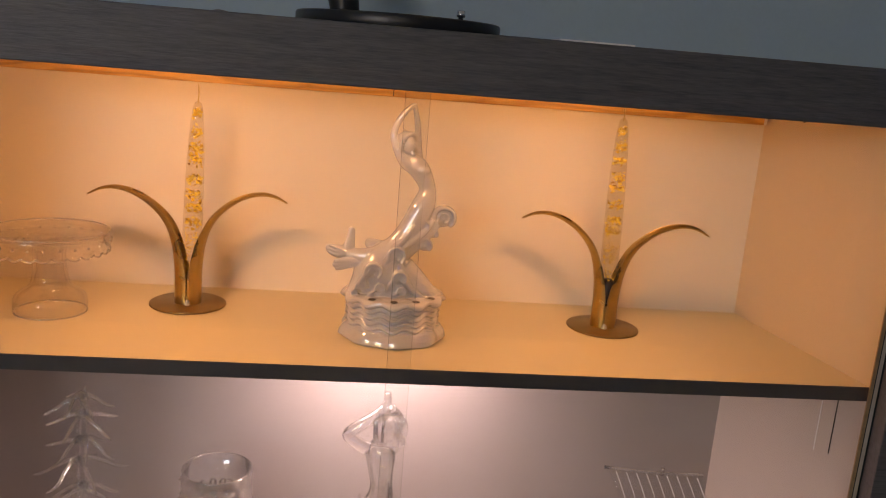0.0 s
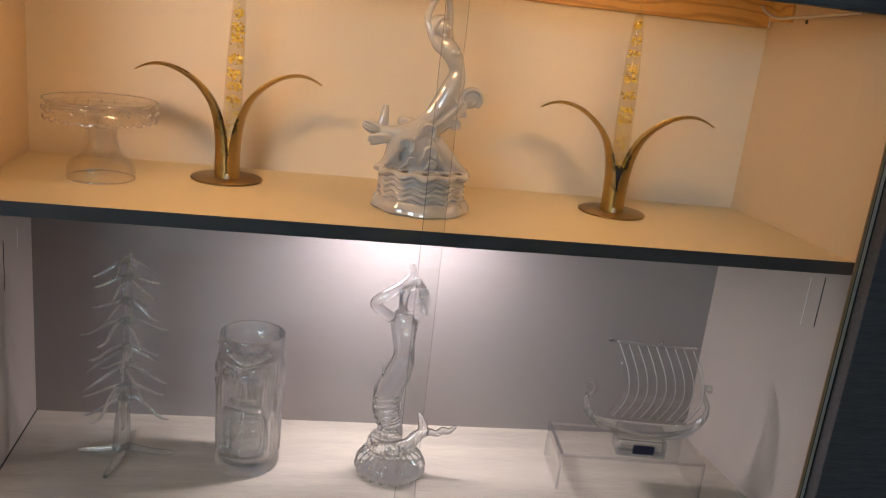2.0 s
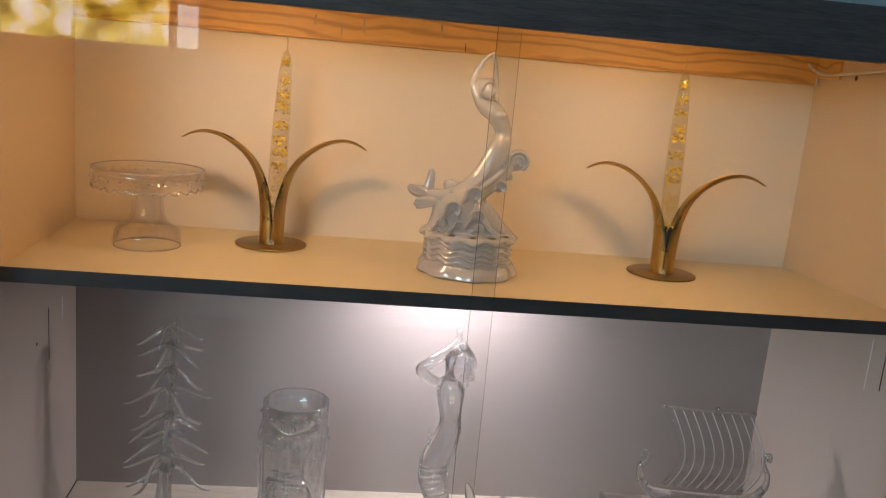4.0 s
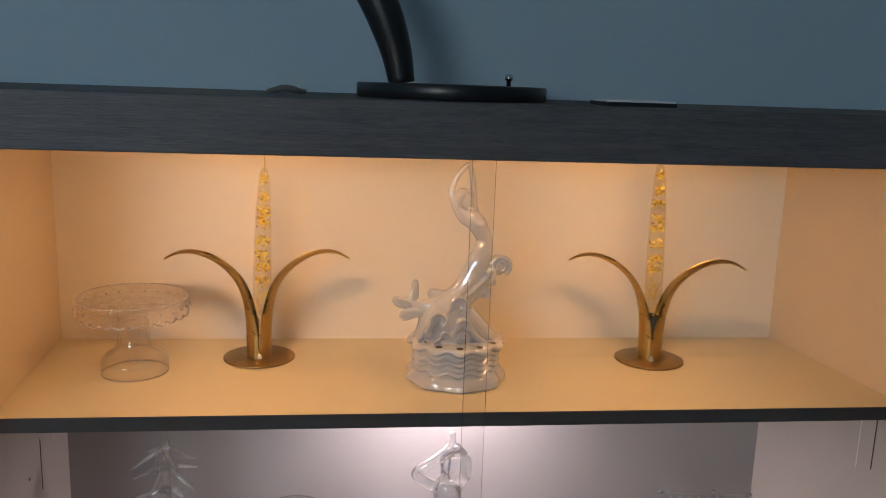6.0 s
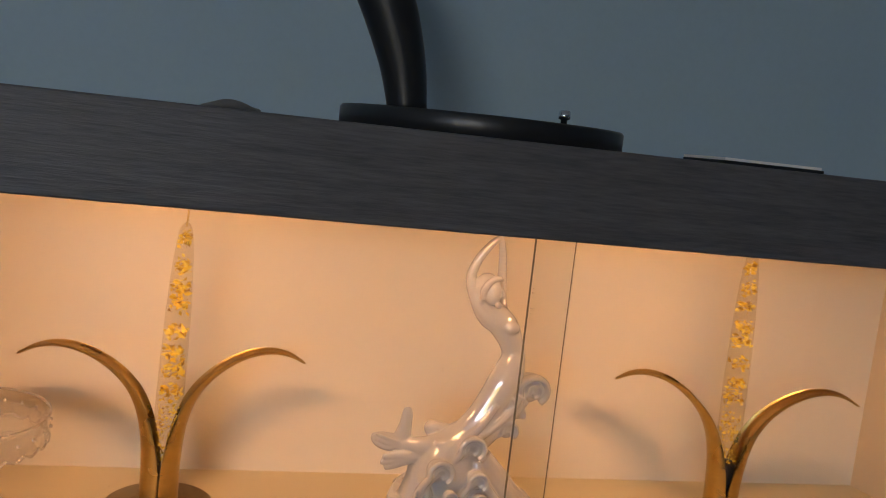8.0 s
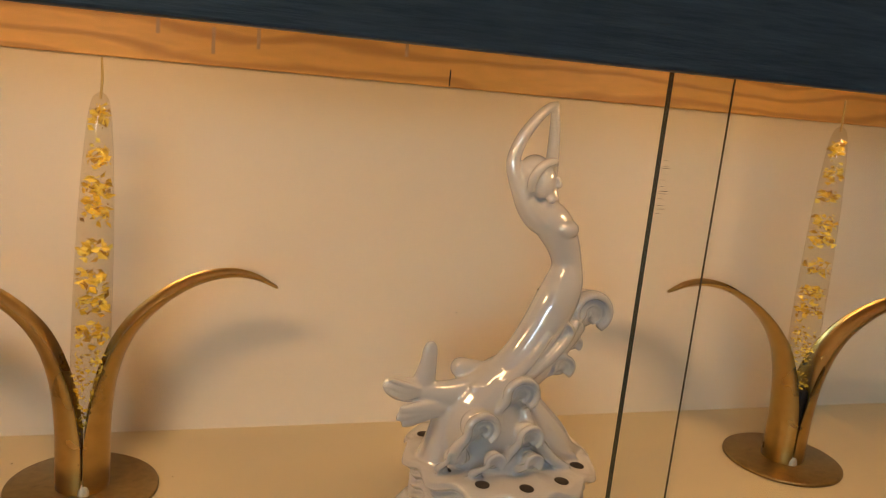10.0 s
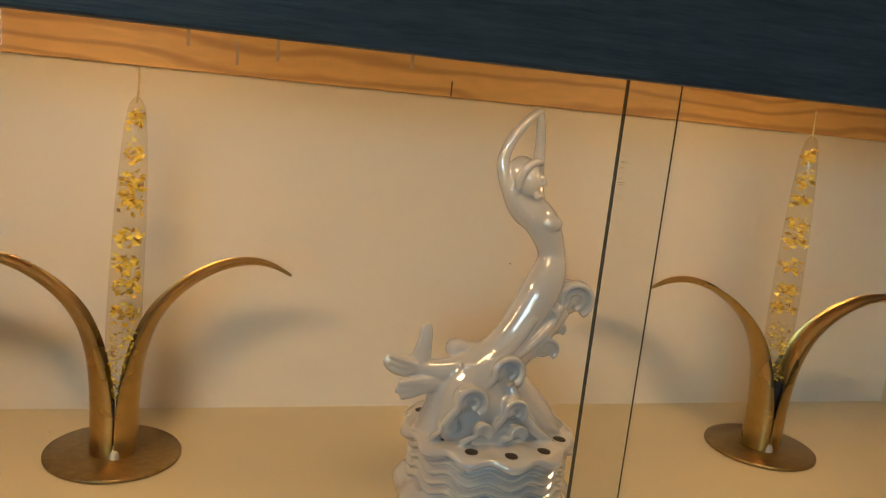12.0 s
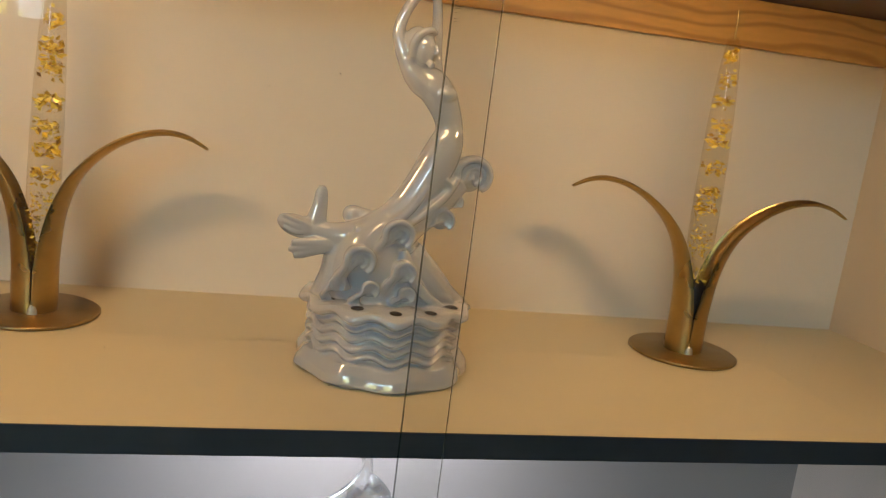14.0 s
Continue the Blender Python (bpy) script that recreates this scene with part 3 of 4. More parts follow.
# ---- porcelain mermaid flower frog ----
def porcelain():
    bm = bmesh.new()
    n = 144
    ph = radians(28)

    def wob(a, r, z, k):
        c = math.cos(12 * (a - ph))
        if k <= 4:                                  # flared foot with soft folds
            return r * (1 + 0.030 * math.cos(9 * a + 1.0)), z + (0.0014 * math.cos(9 * a) if 1 < k else 0)
        if k <= 20:                                 # wavy bands
            return r * (1 + 0.014 * c), z - 0.0022 * c
        return r * (1 + 0.032 * c), z - (0.0020 * c if k < 25 else 0.0006 * c)   # scalloped plate
    prof = [(0.002, 0.0), (0.0600, 0.0), (0.0635, 0.0025), (0.0620, 0.0085), (0.0570, 0.0150)]
    z = 0.0165
    for i in range(4):
        prof += [(0.0510, z), (0.0552, z + 0.0022), (0.0566, z + 0.0042), (0.0546, z + 0.0062)]
        z += 0.0070
    prof += [(0.0530, z), (0.0580, z + 0.0012), (0.0615, z + 0.0040), (0.0606, z + 0.0075), (0.0560, z + 0.0090), (0.0450, z + 0.0096), (0.002, z + 0.0100)]
    lathe(prof, n, wob, bm)
    # body from tail to neck
    tube([(-0.062, -0.005, 0.098, 0.0062), (-0.044, -0.006, 0.095, 0.0088), (-0.027, -0.007, 0.097, 0.0106), (-0.009, -0.006, 0.105, 0.0120), (0.0055, -0.005, 0.119, 0.0126), (0.0165, -0.004, 0.136, 0.0134), (0.0250, -0.003, 0.153, 0.0140), (0.0300, -0.001, 0.166, 0.0126), (0.0312, 0.001, 0.177, 0.0100), (0.0275, 0.001, 0.188, 0.0106), (0.0210, 0.001, 0.199, 0.0122), (0.0130, 0.001, 0.2075, 0.0112), (0.0075, 0.0, 0.2140, 0.0066), (0.0060, -0.001, 0.220, 0.0044), (0.0060, -0.001, 0.226, 0.0044)], 20, 5, bm, 0.85)
    ball((0.0245, -0.0050, 0.2000), 0.0078, bm, 1.1, 0.9, 0.8)
    # head turned aside, with a rolled hair cap
    ball((0.0060, -0.0040, 0.2285), 0.0088, bm, 0.90, 0.95, 1.28, 24)
    ball((0.0020, 0.0008, 0.2325), 0.0108, bm, 0.94, 0.98, 1.02, 24)
    ball((-0.0030, -0.0020, 0.2205), 0.0048, bm, 0.9, 1.1, 1.2)
    tube([(0.0125, -0.0060, 0.2395, 0.0019), (0.0075, -0.0112, 0.2412, 0.0025), (0.0005, -0.0118, 0.2375, 0.0029), (-0.0030, -0.0098, 0.2300, 0.0030), (-0.0020, -0.0065, 0.2225, 0.0028)], 8, 4, bm)
    tube([(0.0128, -0.0095, 0.2320, 0.0011), (0.0146, -0.0108, 0.2275, 0.0014), (0.0128, -0.0098, 0.2255, 0.0010)], 6, 3, bm)
    ball((0.0108, -0.0092, 0.2185), 0.0029, bm)
    # raised arms meeting over the head
    tube([(0.0200, 0.001, 0.1960, 0.0060), (0.0090, 0.0, 0.2040, 0.0086), (0.0010, 0.0, 0.2110, 0.0078), (-0.0055, 0.000, 0.2200, 0.0058), (-0.0105, 0.001, 0.2310, 0.0048), (-0.0118, 0.002, 0.2400, 0.0043), (-0.0082, 0.001, 0.2525, 0.0039), (-0.0010, 0.0, 0.2640, 0.0034), (0.0060, 0.0, 0.2712, 0.0029), (0.0118, 0.0, 0.2738, 0.0020)], 12, 5, bm)
    tube([(0.0210, 0.003, 0.2000, 0.0070), (0.0182, 0.006, 0.2110, 0.0060), (0.0172, 0.009, 0.2240, 0.0047), (0.0160, 0.008, 0.2400, 0.0041), (0.0140, 0.005, 0.2550, 0.0036), (0.0112, 0.001, 0.2665, 0.0030), (0.0100, 0.0, 0.2728, 0.0021)], 12, 5, bm)
    # tail fins: an upright paddle, a broad side paddle and a ribbed lower fin
    tube([(-0.0580, -0.005, 0.096, 0.0085), (-0.0560, -0.005, 0.106, 0.0070), (-0.0545, -0.005, 0.116, 0.0053), (-0.0542, -0.005, 0.1245, 0.0045), (-0.0550, -0.005, 0.1285, 0.0024)], 12, 5, bm, 0.6)
    tube([(-0.056, -0.005, 0.0985, 0.0078), (-0.066, -0.007, 0.0990, 0.0080), (-0.0745, -0.008, 0.1015, 0.0072), (-0.0800, -0.009, 0.1040, 0.0046), (-0.0825, -0.009, 0.1050, 0.0022)], 12, 5, bm, 0.55)
    for dz in (0.0042, 0.0, -0.0040):
        tube([(-0.060, -0.0095, 0.0985 + 0.4 * dz, 0.0018), (-0.070, -0.0122, 0.1003 + dz, 0.0020), (-0.0790, -0.0118, 0.1035 + dz, 0.0014)], 6, 4, bm)
    for dz, dx in ((0.0042, 0.0), (0.0, -0.0015), (-0.0042, 0.002)):
        tube([(-0.044, -0.009, 0.0885, 0.0058), (-0.056, -0.012, 0.0872 + 0.5 * dz, 0.0046), (-0.065, -0.013, 0.0855 + 0.9 * dz, 0.0038), (-0.0725 + dx, -0.014, 0.0845 + 1.1 * dz, 0.0022)], 8, 5, bm, 0.8)
    ball((-0.0315, 0.001, 0.1095), 0.0066, bm)
    tube([(-0.031, 0.0, 0.112, 0.0045), (-0.024, 0.0, 0.110, 0.0050), (-0.015, 0.0, 0.109, 0.0045)], 8, 4, bm)
    # rock and rising water, drawn in under the waist
    tube([(-0.004, 0.002, 0.044, 0.046), (-0.008, 0.000, 0.056, 0.0400), (-0.0135, -0.003, 0.070, 0.0335), (-0.0145, -0.005, 0.083, 0.0285), (-0.0070, -0.004, 0.096, 0.0220), (0.0060, -0.002, 0.107, 0.0165), (0.0200, 0.000, 0.117, 0.0135), (0.0330, 0.001, 0.129, 0.0112), (0.0440, 0.002, 0.140, 0.0085)], 28, 5, bm, 0.9)
    tube([(0.052, 0.0, 0.048, 0.0085), (0.034, -0.006, 0.055, 0.0160), (0.020, -0.008, 0.066, 0.0190), (0.005, -0.006, 0.082, 0.0185)], 18, 4, bm)
    tube([(-0.040, -0.004, 0.050, 0.0165), (-0.038, -0.005, 0.068, 0.0130), (-0.038, -0.005, 0.084, 0.0105), (-0.036, -0.004, 0.094, 0.0085)], 18, 4, bm)

    def crest(x, y, z, r, sx, sz, deep=1.5):
        """A breaking wave rolling to the right round (x, z): a hood with two ridges nested in it, on a tongue from (sx, sz)."""
        for f, th, dy, a0, a1 in ((1.0, 0.25, -0.10, 195, -58), (0.54, 0.19, 0.02, 188, -80), (0.14, 0.17, 0.10, 180, -95)):
            pts = [(sx + (1 - f) * 0.9 * r, y + 0.007, sz - (1 - f) * 0.15 * r, r * (th + 0.22)), ((sx + x - f * r) / 2 - 0.12 * r, y + 0.003 + dy * r, (sz + z) / 2 - 0.1 * r, r * (th + 0.08))]
            for k in range(9):
                t = k / 8
                a = radians(a0 + (a1 - a0) * t)
                rr = f * r * (1 - 0.16 * t)
                pts.append((x + rr * math.cos(a), y + dy * r, z + rr * math.sin(a), r * th * (1 - 0.35 * t)))
            tube(pts, 10, 4, bm, deep)
        ball((x - 0.10 * r, y + 0.85 * r, z), r * 0.98, bm, 1, 0.70, 1, 16)
    crest(0.0540, 0.003, 0.1440, 0.0138, 0.032, 0.124, 1.9)
    crest(0.0285, -0.010, 0.1345, 0.0078, 0.004, 0.106, 1.2)
    crest(0.0335, -0.008, 0.1115, 0.0078, 0.010, 0.100, 1.5)
    crest(0.0430, -0.002, 0.1245, 0.0052, 0.032, 0.120, 1.3)
    crest(-0.0005, -0.026, 0.1015, 0.0108, -0.018, 0.082, 1.3)
    crest(-0.0265, -0.034, 0.0835, 0.0104, -0.042, 0.064, 1.2)
    crest(0.0045, -0.035, 0.0770, 0.0084, -0.010, 0.058, 1.2)
    crest(0.0070, -0.039, 0.0630, 0.0058, -0.002, 0.056, 1.2)
    crest(-0.0405, -0.032, 0.0655, 0.0058, -0.049, 0.056, 1.1)
    crest(-0.0185, -0.041, 0.0655, 0.0060, -0.031, 0.056, 1.1)
    for pts in ([(0.004, -0.020, 0.090, 0.0040), (0.010, -0.026, 0.075, 0.0046), (0.021, -0.030, 0.062, 0.0040), (0.034, -0.030, 0.0540, 0.0026)],
                [(0.010, -0.012, 0.092, 0.0040), (0.017, -0.017, 0.077, 0.0046), (0.030, -0.020, 0.063, 0.0040), (0.045, -0.018, 0.0545, 0.0026)],
                [(-0.030, -0.015, 0.102, 0.0030), (-0.014, -0.017, 0.104, 0.0036), (0.004, -0.016, 0.116, 0.0036), (0.018, -0.014, 0.136, 0.0030)],
                [(0.006, -0.016, 0.108, 0.0030), (0.020, -0.014, 0.119, 0.0034), (0.032, -0.010, 0.130, 0.0034), (0.040, -0.006, 0.142, 0.0030)]):
        tube(pts, 8, 4, bm)
    return bm


fig = mesh_ob("mermaid_figurine", porcelain(), M_PORC)
remeshed(fig, 0.0009, 2)
fig.matrix_world = pose(0.0755, 0.868, ZS, 0, 0, 0)
tagged(fig, "glossy white porcelain sea maiden on a scalloped flower holder", "figurine")
# solid discs round the plate, dark like the shade inside flower holes
for i in range(12):
    a = radians(28 + 30 * i)
    hh = mesh_ob("flower_hole_disc", lathe([(0.0003, -0.002), (0.0043, -0.002), (0.0047, 0.0002), (0.0040, 0.0006), (0.0003, 0.0003)], 16), M_HOLE_SHADE)
    hh.parent = fig
    hh.location = (0.0500 * math.cos(a), 0.0500 * math.sin(a), 0.0532)

# ---- cake stand ----
cake = tagged(thing("cake_stand", (-0.326, 0.895, ZS)), "clear pressed glass cake stand with scalloped skirt", "cake stand")
ped = smooth_line([(0.0425, 0.0), (0.0432, 0.008), (0.0425, 0.017), (0.0380, 0.0240), (0.0290, 0.0290), (0.0230, 0.0370), (0.0202, 0.049), (0.0190, 0.064), (0.0190, 0.076), (0.0220, 0.084), (0.030, 0.088)], 4)
inn = [(max(r - 0.0035, 0.001), z - 0.001) for r, z in ped][::-1]
part("pedestal", lathe([(r, max(z, 0)) for r, z in ped] + [(r, max(z, 0.0)) for r, z in inn], 48, caps=False), M_CLEAR, cake, "hollow glass foot")


def skirt(a, r, z, k):
    return (r, z - 0.0036 * abs(math.sin(13 * a)) if z < 0.0805 else z)


part("plate", lathe([(0.001, 0.090), (0.066, 0.090), (0.0685, 0.0895), (0.0685, 0.080), (0.0690, 0.0795), (0.0708, 0.0800), (0.0712, 0.091), (0.0716, 0.0990), (0.0705, 0.1002), (0.0685, 0.0990), (0.0676, 0.0955), (0.0650, 0.094), (0.001, 0.094)], 156, skirt), M_CLEAR, cake, "glass plate with hanging scalloped rim")
part("rim", tube([(0.0708 * math.cos(t), 0.0708 * math.sin(t), 0.1000, 0.0010) for t in np.linspace(0, 2 * math.pi, 49)], 6, 2), M_BRIGHT, cake, "rounded glass rim")
part("scallop_edge", tube([(0.0702 * math.cos(t), 0.0702 * math.sin(t), 0.0795 - 0.0038 * abs(math.sin(13 * t)), 0.0011) for t in np.linspace(0, 2 * math.pi, 209)], 5, 1), M_BRIGHT, cake, "scalloped glass edge")
part("foot_ring", tube([(0.0422 * math.cos(t), 0.0422 * math.sin(t), 0.0012, 0.0011) for t in np.linspace(0, 2 * math.pi, 41)], 6, 2), M_BRIGHT, cake)
for i in range(26):
    a = 2 * math.pi * (i + 0.5) / 26
    part("bead", ball((0.0716 * math.cos(a), 0.0716 * math.sin(a), 0.0890), 0.0018, None, seg=8), M_BRIGHT, cake)
cake.scale = (0.94, 0.94, 0.98)

# ---- glass fir tree ----
tree = tagged(thing("glass_tree", (-0.297, 0.905, ZL)), "clear glass fir tree with drooping twisted branches", "glass tree")
part("trunk", tube([(-0.006, 0, 0.012, 0.0125), (-0.005, 0, 0.05, 0.0108), (-0.003, 0, 0.088, 0.0080), (-0.001, 0, 0.11, 0.0064), (0.0, 0, 0.16, 0.0058), (0.002, 0, 0.22, 0.0050), (0.004, 0, 0.27, 0.0044), (0.005, 0, 0.292, 0.0030), (0.006, 0, 0.303, 0.0008)], 12, 6), M_SPUN, tree, "solid glass trunk")
for a in (4, 92, 176, 258):
    ca, sa = math.cos(radians(a)), math.sin(radians(a))
    part("root", tube([(0.0, 0.0, 0.016, 0.0065), (0.014 * ca, 0.014 * sa, 0.0125, 0.0055), (0.035 * ca, 0.035 * sa, 0.008, 0.0046), (0.055 * ca, 0.055 * sa, 0.006, 0.0040), (0.064 * ca, 0.064 * sa, 0.0045, 0.0028)], 10, 5), M_CRYSTAL, tree, "splayed glass foot")
rt = random.Random(11)
for k, (z, ln, cnt) in enumerate(((0.290, 0.036, 6), (0.266, 0.042, 5), (0.232, 0.042, 6), (0.205, 0.050, 5), (0.168, 0.046, 6), (0.141, 0.055, 5), (0.110, 0.054, 5), (0.092, 0.048, 5))):
    for i in range(cnt):
        a = 2 * math.pi * (i + 0.37 * k + rt.uniform(-0.1, 0.1)) / cnt + 0.25
        l = 1.12 * ln * rt.uniform(0.82, 1.12)
        ca, sa = math.cos(a), math.sin(a)
        dr = rt.uniform(0.50, 0.68) if i % 2 else rt.uniform(0.34, 0.5)
        sway = rt.choice((-1, 1)) * rt.uniform(0.03, 0.08) * l
        pts = []
        for t, drop, rad in ((0.05, -0.02, 0.0042), (0.22, 0.05, 0.0030), (0.48, 0.34, 0.0026), (0.70, 0.66, 0.0022), (0.88, 0.84, 0.0017), (1.0, 0.86, 0.0007)):
            w = sway * math.sin(6.0 * t)
            pts.append((t * l * ca - w * sa, t * l * sa + w * ca, z - drop * dr * l, rad))
        part("branch", tube(pts, 7, 4), M_SPUN, tree)
    part("knot", ball((0.002, 0, z + 0.002), 0.0062, None, 1, 1, 0.7, 12), M_SPUN, tree, "fused glass knot")
    for i in range(5):
        a, zz = rt.uniform(0, 6.283), z - rt.uniform(0.0, 0.024)
        part("drop", ball((0.001 + 0.0048 * math.cos(a), 0.0048 * math.sin(a), zz), rt.uniform(0.0018, 0.0032), None, 1, 1, 1.3, 8), M_SPUN, tree, "small glass drop")

# ---- tiki glass ----
def tiki():
    """A tall tumbler with a pressed face towards the room."""
    n, rows = 264, 180
    H = 0.198

    def line(d, w):
        return math.exp(-(d / w) ** 2)

    def relief(a, z):
        u = 0.042 * a                            # along the round, 0 in the middle of the face
        au, d = abs(u), 0.0
        for e in (-0.0205, 0.0205):
            rho = math.hypot(u - e, 1.1 * (z - 0.150))
            d += 0.0024 * line(rho - 0.0108, 0.0017) + 0.0022 * line(rho - 0.0058, 0.0014) + 0.0034 * line(rho, 0.0026)
        if au < 0.040:
            d += 0.0036 * line(z - 0.1655 - 0.26 * (au - 0.006), 0.0028)
        if 0.110 < z < 0.152:
            d += 0.0036 * line(u, 0.0052) * min(1, (0.152 - z) / 0.01)
        if au < 0.017:
            d += 0.0040 * line(z - 0.1150 + 0.10 * au, 0.0023)
        m = ((au / (0.033 + 0.05 * max(0.0, 0.09 - z))) ** 4 + (abs(z - 0.064) / 0.036) ** 4) ** 0.25
        d += 0.0042 * line(0.03 * (m - 1), 0.0022) + 0.0020 * line(0.03 * (m - 0.80), 0.0012)
        if m < 0.72:
            pu, pz = (u + 0.0055) % 0.011, (z + 0.004) % 0.0145
            d += 0.0016 * max(line(min(pu, 0.011 - pu), 0.0013), line(min(pz, 0.0145 - pz), 0.0013))
        for e, w, z0, z1 in ((0.047, 0.0022, 0.030, 0.125), (0.057, 0.0030, 0.022, 0.130), (0.068, 0.0030, 0.022, 0.150)):
            if z0 < z < z1:
                d += 0.0030 * line(au - e, w)
        d += 0.0042 * line(math.hypot((au - 0.058) / 0.006, (z - 0.146) / 0.018), 1.0)
        for e in (0.008, 0.024, 0.040, 0.056):
            d += 0.0026 * line(math.hypot(au - e, z - 0.184), 0.0030)
        if au > 0.075:
            d += 0.0016 * math.cos((au - 0.075) * 480) * (0.02 < z < 0.16)
        return 1.4 * d
    loops = []
    for j in range(rows + 1):
        z = H * j / rows
        base = 0.0385 + 0.0035 * (z / H) + 0.0040 * math.exp(-((z - 0.008) / 0.010) ** 2)
        ring = []
        for i in range(n):
            a = 2 * math.pi * i / n
            b = (a + math.pi) % (2 * math.pi) - math.pi
            ring.append(((base + (relief(b, z) if 0.016 < z < 0.191 else 0)) * math.sin(a), -(base + (relief(b, z) if 0.016 < z < 0.191 else 0)) * math.cos(a), z))
        loops.append(ring)
    for r, z in ((0.0405, H + 0.0012), (0.0390, H), (0.0380, 0.15), (0.0365, 0.09), (0.0352, 0.02), (0.0330, 0.011), (0.012, 0.009)):
        loops.append([(r * math.sin(2 * math.pi * i / n), -r * math.cos(2 * math.pi * i / n), z) for i in range(n)])
    return rings(loops)


mug = tagged(mesh_ob("tiki_glass", tiki(), M_MUG), "tall clear glass tumbler with a pressed tiki face", "tumbler")
mug.matrix_world = pose(-0.130, 0.902, ZL + 0.0005, 0, 0, -8) @ Matrix.Diagonal((1.05, 1.05, 1.0, 1.0))


# ---- clear glass mermaid ----
def glass_maid():
    bm = bmesh.new()

    def ribs(a, r, z, k):
        g = 0.5 + 0.5 * math.cos(20 * a)
        return r * (0.91 + 0.11 * g), z * (0.88 + 0.16 * g)
    lathe([(0.002, 0.0), (0.044, 0.0), (0.0500, 0.004), (0.0515, 0.012), (0.0480, 0.022), (0.0400, 0.031), (0.0280, 0.038), (0.0150, 0.042), (0.002, 0.043)], 156, ribs, bm)
    tube([(0.034, -0.006, 0.060, 0.0085), (0.018, -0.020, 0.050, 0.0115), (-0.008, -0.022, 0.046, 0.0125), (-0.026, -0.008, 0.046, 0.0120), (-0.020, 0.012, 0.048, 0.012), (0.0, 0.010, 0.052, 0.0135), (0.000, -0.002, 0.064, 0.0150), (-0.006, -0.004, 0.080, 0.0165), (-0.013, -0.002, 0.100, 0.0175), (-0.012, 0.0, 0.125, 0.0195), (-0.003, 0.0, 0.150, 0.0195), (0.004, 0.0, 0.172, 0.0168), (0.004, 0.0, 0.190, 0.0150), (0.002, 0.0, 0.208, 0.0170), (0.001, 0.0, 0.226, 0.0195), (-0.001, 0.0, 0.240, 0.0160), (0.000, 0.0, 0.250, 0.0075), (0.002, 0.0, 0.256, 0.0075)], 18, 6, bm, 0.85)
    for i in range(7):
        z = 0.064 + 0.0090 * i
        x = -0.003 - 0.010 * min(1, i / 4)
        tube([(x + (0.0160 + 0.0006 * i) * math.cos(t), -0.002 + (0.0138 + 0.0006 * i) * math.sin(t), z + 0.005 * math.cos(t), 0.0017) for t in np.linspace(0, 6.283, 14)], 6, 2, bm)
    for i in range(12):
        for sg in (-1, 1):
            z = 0.100 + 0.0065 * i
            cx, cr = (-0.012, 0.0195) if z < 0.135 else (-0.004, 0.0185)
            ball((cx + sg * cr, -0.002, z), 0.0030, bm, 0.8, 1.2, 1.1, 8)
    tube([(0.030, -0.006, 0.056, 0.010), (0.042, -0.004, 0.066, 0.0085), (0.040, -0.002, 0.080, 0.0065), (0.035, 0.0, 0.093, 0.0030)], 10, 5, bm, 0.6)
    tube([(0.036, -0.006, 0.062, 0.0085), (0.050, -0.008, 0.068, 0.0065), (0.062, -0.009, 0.066, 0.0052), (0.070, -0.010, 0.072, 0.0062), (0.079, -0.010, 0.071, 0.0050), (0.089, -0.010, 0.080, 0.0030)], 10, 5, bm, 0.6)
    ball((0.004, -0.002, 0.268), 0.0155, bm, 0.95, 0.95, 1.25, 20)
    ball((0.014, 0.006, 0.262), 0.0185, bm, 0.85, 0.6, 1.3, 20)
    for i in range(6):
        for s in (-1, 1):
            q = -0.010 + 0.004 * i
            tube([(0.010 + q - s * 0.008, -0.005, 0.284, 0.0013), (0.014 + q, -0.0085, 0.262, 0.0015), (0.016 + q + s * 0.008, -0.005, 0.243, 0.0013)], 5, 3, bm)
    for i in range(7):
        x = -0.008 + 0.004 * i
        tube([(x, -0.012, 0.282, 0.003), (x * 1.2 + 0.001, -0.0155, 0.266, 0.0032), (x * 1.1 + 0.002, -0.013, 0.246, 0.0026)], 6, 4, bm)
    tube([(-0.016, 0.0, 0.236, 0.0085), (-0.030, -0.004, 0.246, 0.0085), (-0.042, -0.006, 0.258, 0.0078), (-0.030, -0.008, 0.270, 0.0075), (-0.012, -0.006, 0.281, 0.0070), (0.000, -0.003, 0.292, 0.0060), (0.006, 0.0, 0.303, 0.0045), (0.0045, 0.0, 0.314, 0.0042)], 12, 5, bm)
    tube([(0.014, 0.0, 0.236, 0.0085), (0.024, 0.004, 0.250, 0.0080), (0.027, 0.006, 0.264, 0.0074), (0.020, 0.004, 0.280, 0.0068), (0.010, 0.0, 0.294, 0.0055)], 12, 5, bm)
    return bm


maid = mesh_ob("glass_mermaid", glass_maid(), M_CRYSTAL)
remeshed(maid, 0.0012, 1)
maid.matrix_world = pose(0.074, 0.890, ZL + 0.0005)
tagged(maid, "clear cast glass sea maiden on a ribbed shell base", "figurine")

